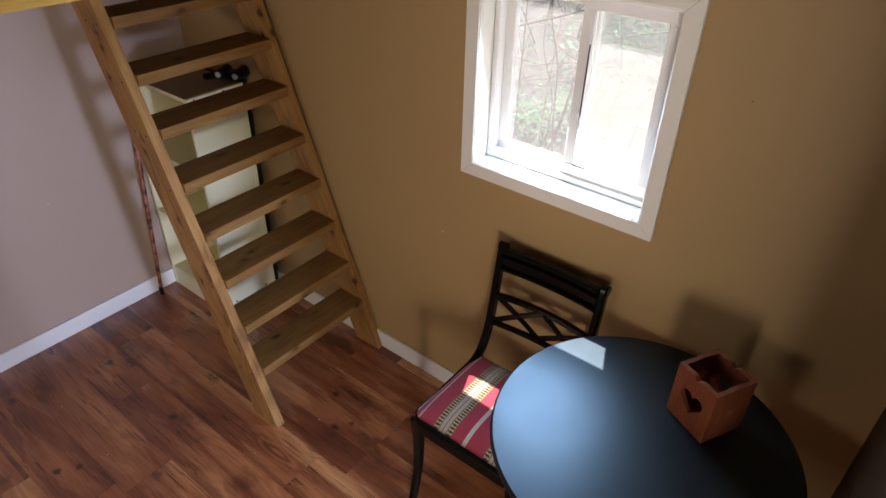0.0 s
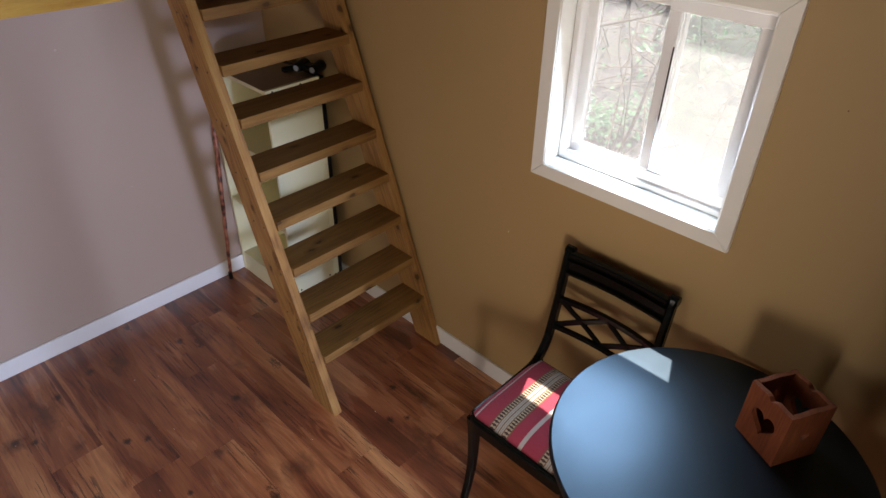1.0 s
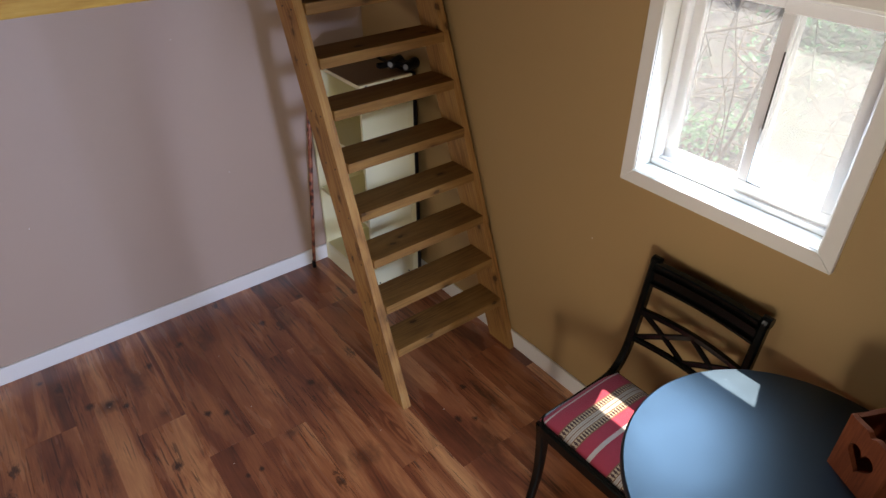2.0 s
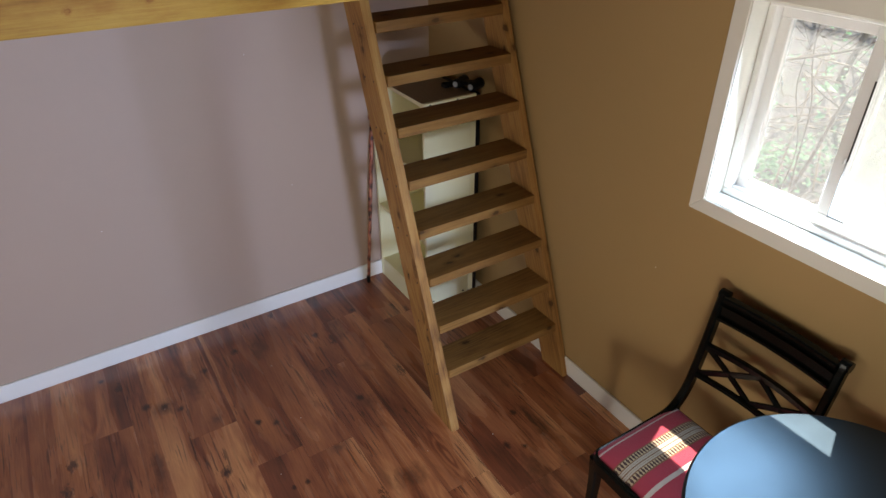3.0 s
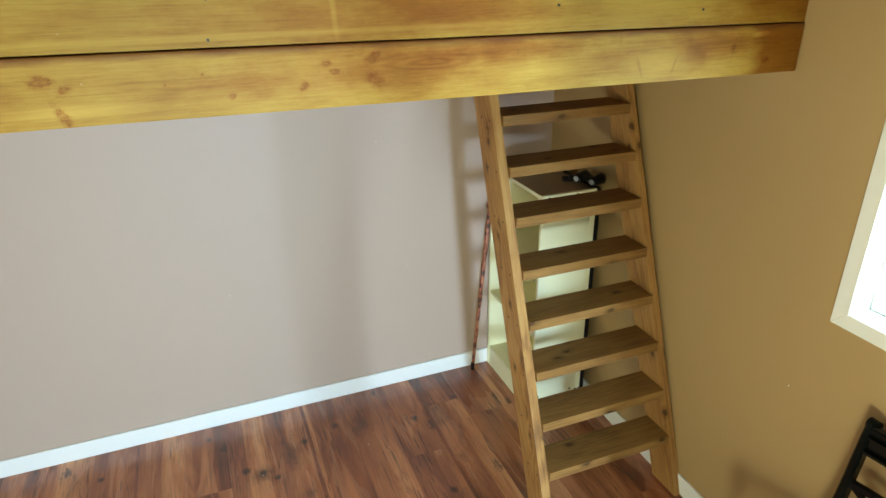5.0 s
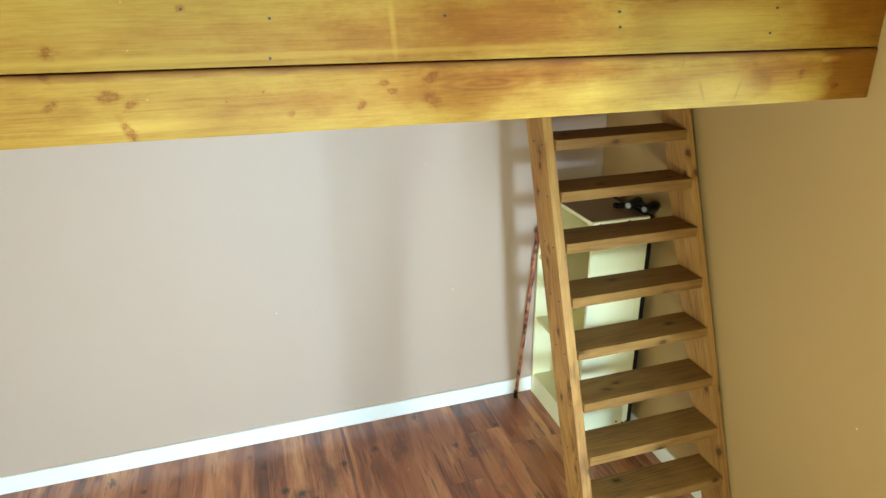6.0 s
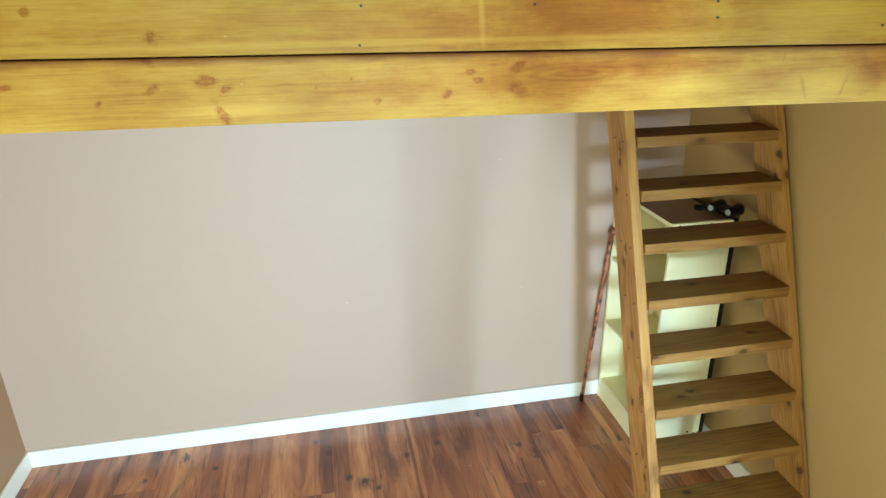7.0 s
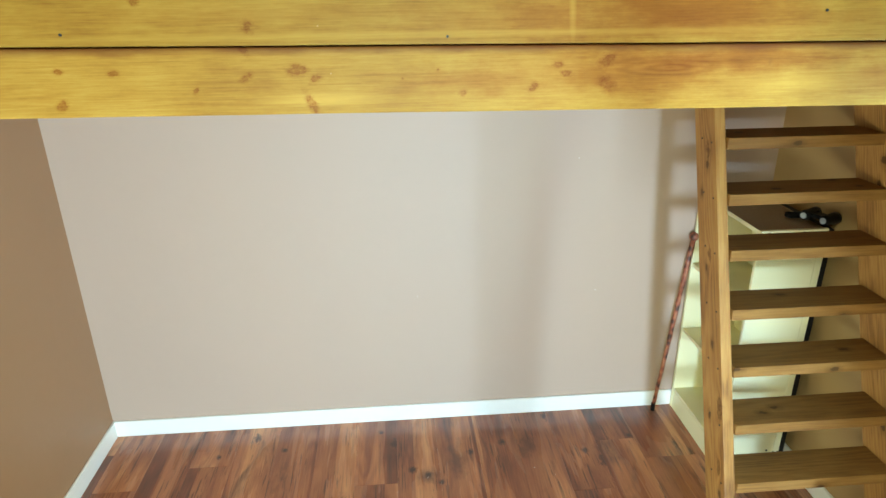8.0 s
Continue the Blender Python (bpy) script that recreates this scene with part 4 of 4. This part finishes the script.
for a in range(4):
    t = radians(45 + 90 * a)
    d = Vector((math.cos(t), math.sin(t), 0))
    o = Vector((*TC, 0))
    pts = spline([o + d * 0.03 + Vector((0, 0, 0.20)), o + d * 0.14 + Vector((0, 0, 0.17)), o + d * 0.26 + Vector((0, 0, 0.06)), o + d * 0.32 + Vector((0, 0, 0.014))], 6)
    part("leg", sweep(pts, lambda u: rect(0.034, 0.05 - 0.024 * u, 0.006), d.cross(Vector((0, 0, 1)))), BLACK, table)

# ---- wooden box ----
crate = thing("wooden_box", (-0.222, -2.656, TZ), "open reddish wooden box with heart cutouts on the table", "box")
B0 = Vector((-0.326, -2.695, TZ + 0.0005))
BU = Vector((0.062, 0.118, 0)).normalized()          # along the face with the large heart
BV = Vector((BU.y, -BU.x, 0))
BL, BH, BT = 0.134, 0.175, 0.013


def heart(cx, cz, r):
    return [(cx + r * 0.95 * math.sin(t) ** 3, cz + r * (0.8125 * math.cos(t) - 0.3125 * math.cos(2 * t) - 0.125 * math.cos(3 * t) - 0.0625 * math.cos(4 * t))) for t in [2 * math.pi * i / 28 for i in range(28)]]


def side_board(name, o, u, v, ln, cut=1.0, hole=0.040):
    """A board in the plane of u and z, BT thick along v, with a notched rim and a heart cut through."""
    bm = bmesh.new()
    top = []
    for i in range(25):
        s = i / 24
        notch = cut * 0.011 * math.exp(-((s - 0.5) / 0.07) ** 2) + 0.0015 * (1 + math.sin(s * 9))
        top.append((ln * s, BH - notch))
    outer = [(0, 0), (ln, 0)] + top[::-1]
    loops = []
    for poly in (outer, heart(ln / 2, BH * 0.50, hole)):
        vs = [bm.verts.new(o + u * a + Vector((0, 0, b))) for a, b in poly]
        loops += [bm.edges.new((vs[i], vs[(i + 1) % len(vs)])) for i in range(len(vs))]
    bmesh.ops.triangle_fill(bm, edges=loops, use_beauty=True)
    got = bmesh.ops.extrude_face_region(bm, geom=bm.faces[:])
    bmesh.ops.translate(bm, verts=[g for g in got["geom"] if isinstance(g, bmesh.types.BMVert)], vec=v * BT)
    part(name, bm, BOX_WOOD, crate)


side_board("side_board", B0, BU, BV, BL)
side_board("side_board", B0 + BV * (BL - BT), BU, BV, BL)
side_board("end_board", B0 + BV * (BT + 0.0004), BV, BU, BL - 2 * BT - 0.0008, 0.0, 0.016)
side_board("end_board", B0 + BV * (BT + 0.0004) + BU * (BL - BT), BV, BU, BL - 2 * BT - 0.0008, 0.0, 0.016)
bm = block(0, BL - 2 * BT - 0.002, 0, BL - 2 * BT - 0.002, 0, 0.01, 0.001)
bm.transform(Matrix.Translation(B0 + (BU + BV) * (BT + 0.001)) @ Matrix(((BU.x, BV.x, 0, 0), (BU.y, BV.y, 0, 0), (0, 0, 1, 0), (0, 0, 0, 1))))
part("bottom_board", bm, BOX_WOOD, crate)

# ---- nails and marks ----
for x, z in ((-1.757, 2.031), (-1.595, 2.011), (-1.23, 2.009), (-0.803, 2.009), (-0.798, 1.975), (-1.602, 1.935), (-2.35, 2.02), (-2.36, 1.95), (-0.35, 2.01), (-0.36, 1.95)):
    bm = bmesh.new()
    bmesh.ops.create_cone(bm, cap_ends=True, segments=8, radius1=0.0032, radius2=0.0028, depth=0.003, matrix=Matrix.Translation((x, -1.339, z)) @ Matrix.Rotation(radians(90), 4, "X"))
    single("nail_head", bm, STEEL, "small dark nail head in the pine board", "nail")
for x, y, z, mat, ax in ((XE, -1.566, 0.796, WHITE, "Y"), (XE, -2.504, 1.557, BOX_WOOD, "Y"), (-0.905, 0, 1.335, WHITE, "X"), (-0.780, 0, 0.684, WHITE, "X"), (-1.636, 0, 0.692, WHITE, "X"), (-1.863, -1.339, 1.959, DECK_WOOD, "X"), (-1.860, -1.339, 2.045, DECK_WOOD, "X"), (-1.843, -1.3455, 1.867, DECK_WOOD, "X")):
    bm = bmesh.new()
    bmesh.ops.create_cone(bm, cap_ends=True, segments=10, radius1=0.0019, radius2=0.0016, depth=0.003, matrix=Matrix.Translation((x, y, z)) @ Matrix.Rotation(radians(90), 4, ax))
    single("wall_plug", bm, mat, "tiny filled nail hole in the pine board" if y < -1.3 and z > 1.8 else "tiny filled nail hole in the painted wall", "wall plug")

# ---- outdoors ----
def ground_height(x, y):
    far = max(0.0, x - 1.0)
    return -0.55 + 0.22 * min(far, 26) + 0.05 * noise.noise((x * 0.9, y * 0.9, 0.3)) * min(1, far + 0.3)


bm = bmesh.new()
xs = [-800, -60, -10, -4] + [0.16 + 0.22 * i for i in range(60)] + [16, 24, 60, 300, 800]
ys = [-800, -80, -20] + [-11 + 0.35 * i for i in range(60)] + [14, 30, 120, 800]
grid = [[bm.verts.new((x, y, ground_height(x, y) if x > 0 else -0.55)) for y in ys] for x in xs]
for i in range(len(xs) - 1):
    for j in range(len(ys) - 1):
        bm.faces.new((grid[i][j], grid[i + 1][j], grid[i + 1][j + 1], grid[i][j + 1]))
single("ground", bm, LITTER, "woodland bank covered in brown leaf litter", "ground", "structure", True)
rng = random.Random(7)


def leaf_at(bm, p, size, r):
    m = Matrix.Translation(p) @ Euler((r.uniform(-0.7, 0.7), r.uniform(-0.7, 0.7), r.uniform(0, 6.3))).to_matrix().to_4x4()
    vs = [bm.verts.new(m @ Vector(c)) for c in ((0, 0, 0), (size * 0.4, size * 0.35, size * 0.08), (size, 0, 0), (size * 0.4, -size * 0.35, size * 0.08))]
    bm.faces.new((vs[0], vs[1], vs[2]))
    bm.faces.new((vs[0], vs[2], vs[3]))


def sapling(x, y, h, r0, leaves, seed, lean=(0, 0)):
    r = random.Random(seed)
    z0 = ground_height(x, y) - 0.03
    tree = thing("sapling", (x, y, z0), "bare thin woodland sapling with a few green leaves", "tree", "saplings outside")
    pts = [Vector((x + lean[0] * t + 0.025 * r.uniform(-1, 1), y + lean[1] * t + 0.025 * r.uniform(-1, 1), z0 + h * t)) for t in [i / 7 for i in range(8)]]
    path = spline(pts, 4)
    part("trunk", sweep(path, lambda t: disc(r0 * (1 - 0.8 * t), 7), (1, 0, 0)), BARK, tree, smooth=True)
    tips = []
    for i in range(9):
        b = path[int(len(path) * r.uniform(0.2, 0.92))]
        a = r.uniform(0, 6.28)
        d = Vector((math.cos(a), math.sin(a), r.uniform(0.1, 0.7))).normalized()
        ln = r.uniform(0.4, 1.1) * h * 0.28
        bp = [b + d * ln * t + Vector((r.uniform(-1, 1), r.uniform(-1, 1), r.uniform(-1, 1))) * 0.05 * t for t in (0, 0.3, 0.6, 1)]
        bp = spline(bp, 3)
        part("limb", sweep(bp, lambda t: disc(r0 * 0.4 * (1 - 0.8 * t), 5), (0.1, 0.2, 1)), BARK, tree)
        tips += bp[4:]
    bm = bmesh.new()
    for i in range(leaves):
        leaf_at(bm, r.choice(tips) + Vector((r.uniform(-1, 1), r.uniform(-1, 1), r.uniform(-1, 1))) * 0.12, r.uniform(0.05, 0.1), r)
    part("crown", bm, LEAF, tree)


for i, (x, y, h, r0, lv) in enumerate(((1.9, 0.0, 2.6, 0.022, 40), (2.6, -0.6, 3.0, 0.03, 60), (3.4, 0.7, 3.2, 0.05, 90), (3.8, -1.2, 3.4, 0.035, 60), (2.2, 0.9, 2.4, 0.02, 40), (4.6, 0.2, 3.5, 0.06, 80), (4.4, -2.0, 3.2, 0.04, 160), (5.5, -1.0, 4.0, 0.07, 200), (3.0, -1.7, 2.6, 0.02, 120), (6.5, 1.6, 4.0, 0.08, 100), (5.2, 2.4, 3.8, 0.05, 80), (6.8, -2.6, 4.0, 0.06, 300))):
    sapling(x, y, h, r0 * 0.5, lv // 2, 20 + i, (rng.uniform(-0.6, 0.6), rng.uniform(-0.8, 0.8)))
bm = bmesh.new()
for i in range(160):
    x = rng.uniform(1.0, 5.0)
    y = rng.gauss(-0.6 + 0.35 * x, 0.9)
    if noise.noise((x * 1.3, y * 1.3, 4)) < 0.0:
        continue
    leaf_at(bm, Vector((x, y, ground_height(x, y) + rng.uniform(0.02, 0.28))), rng.uniform(0.03, 0.06), rng)
for cx, cy, sp, k in ((2.85, -0.30, 0.15, 320), (3.05, -0.45, 0.14, 110), (4.9, -0.40, 0.5, 800), (3.3, 0.1, 0.25, 20)):
    for i in range(k):
        x, y = rng.gauss(cx, sp), rng.gauss(cy, sp)
        leaf_at(bm, Vector((x, y, ground_height(x, y) + rng.uniform(0.03, 0.26))), rng.uniform(0.035, 0.065), rng)
single("undergrowth", bm, LEAF, "low green undergrowth on the leaf litter", "plants", "stuff")
bm = bmesh.new()
for i in range(900):
    x, y = rng.uniform(0.8, 7), rng.uniform(-4, 4)
    a, ln = rng.uniform(0, 6.3), rng.uniform(0.25, 1.1)
    z = ground_height(x, y)
    p0 = Vector((x, y, z + 0.01))
    p1 = p0 + Vector((math.cos(a) * ln, math.sin(a) * ln, rng.choice((0.05, 0.3, 1.0, 1.6)) * ln * rng.random() + 0.02))
    p1.z = max(p1.z, ground_height(p1.x, p1.y) + 0.01)
    sweep([p0, p0.lerp(p1, 0.5) + Vector((0, 0, 0.03)), p1], disc(rng.uniform(0.002, 0.007), 4), (0.1, 0.1, 1), bm)
single("fallen_twigs", bm, BARK, "dry fallen twigs scattered over the leaf litter", "twigs", "stuff")

shrub = thing("bare_shrub", (2.4, -0.6, ground_height(2.4, -0.6)), "bare twiggy shrub with a slanting branch outside the window", "shrub")
r2 = random.Random(3)
for pts, rad in (([(2.40, -0.79, -0.26), (2.40, -0.74, 0.23), (2.40, -0.72, 0.66), (2.41, -0.63, 0.97), (2.42, -0.60, 1.30)], 0.007),
                 ([(2.42, -0.38, -0.26), (2.41, -0.41, 0.16), (2.40, -0.42, 0.47), (2.40, -0.43, 1.02), (2.41, -0.40, 1.35)], 0.007),
                 ([(2.43, -0.10, 0.70), (2.40, -0.35, 0.86), (2.40, -0.53, 0.93), (2.40, -0.86, 1.06), (2.41, -1.00, 1.16)], 0.011),
                 ([(2.60, -0.55, -0.22), (2.58, -0.62, 0.30), (2.56, -0.50, 0.75), (2.55, -0.56, 1.20)], 0.005)):
    path = spline([Vector(p) for p in pts], 5)
    part("stem", sweep(path, lambda t: disc(rad * (1 - 0.5 * t), 6), (1, 0.1, 0.1)), BARK, shrub)
    for k in range(9):
        b = path[r2.randrange(3, len(path) - 1)]
        d = Vector((r2.uniform(-0.5, 0.5), r2.uniform(-1, 1), r2.uniform(-0.2, 1))).normalized() * r2.uniform(0.10, 0.38)
        part("twig", sweep([b, b + d * 0.5 + Vector((0, 0, 0.02)), b + d], lambda t: disc(0.0028 * (1.2 - t), 4), (1, 0.1, 0.1)), BARK, shrub)
bm = bmesh.new()
for i in range(16):
    x, y = rng.uniform(-2.6, -0.4), rng.uniform(-2.2, -0.2)
    own = bmesh.ops.create_icosphere(bm, subdivisions=1, radius=rng.uniform(0.0012, 0.0024), matrix=Matrix.Translation((x, y, 0.0012)) @ Matrix.Diagonal((1.3, 1, 0.5, 1)))
single("floor_crumbs", bm, WHITE, "tiny pale crumbs scattered on the laminate floor", "crumbs", "stuff")

# ---- floor boards, last ----
floor = single("floor", block(XW - 0.05, XE + 0.05, YS - 0.05, YN + 0.05, -0.06, -0.009, 0), SUBFLOOR, "russet knotty laminate floor boards running to the taupe wall", "floor", "structure")
PW, PX = 0.1915, -0.614
JOINTS = {1: -0.258, 2: -0.577, 3: -1.020, 5: -0.673, 7: -0.460, 11: -0.275}
plank_meshes = {}


def plank_mesh(ln, w):
    key = (round(ln, 3), round(w, 3))
    if key not in plank_meshes:
        plank_meshes[key] = mesh_of("floor_plank", block(-w / 2 + 0.0001, w / 2 - 0.0001, 0.0001, ln - 0.0001, -0.009, 0, 0.0005), FLOOR_WOOD)
    return plank_meshes[key]


for i in range(-4, 15):
    x0, x1 = max(XW, PX - i * PW), min(PX - (i - 1) * PW, XE)
    if x1 - x0 < 0.01:
        continue
    y = YN
    ln = -JOINTS[i] if i in JOINTS else rng.choice((0.15, 0.40, 0.55, 0.75, 0.95, 1.15))
    while y > YS:
        ln = min(ln, y - YS)
        ob = new("floor_plank", plank_mesh(ln, x1 - x0))
        ob.location = ((x0 + x1) / 2, y - ln, 0)
        ob.parent = floor
        y -= ln
        ln = 1.2
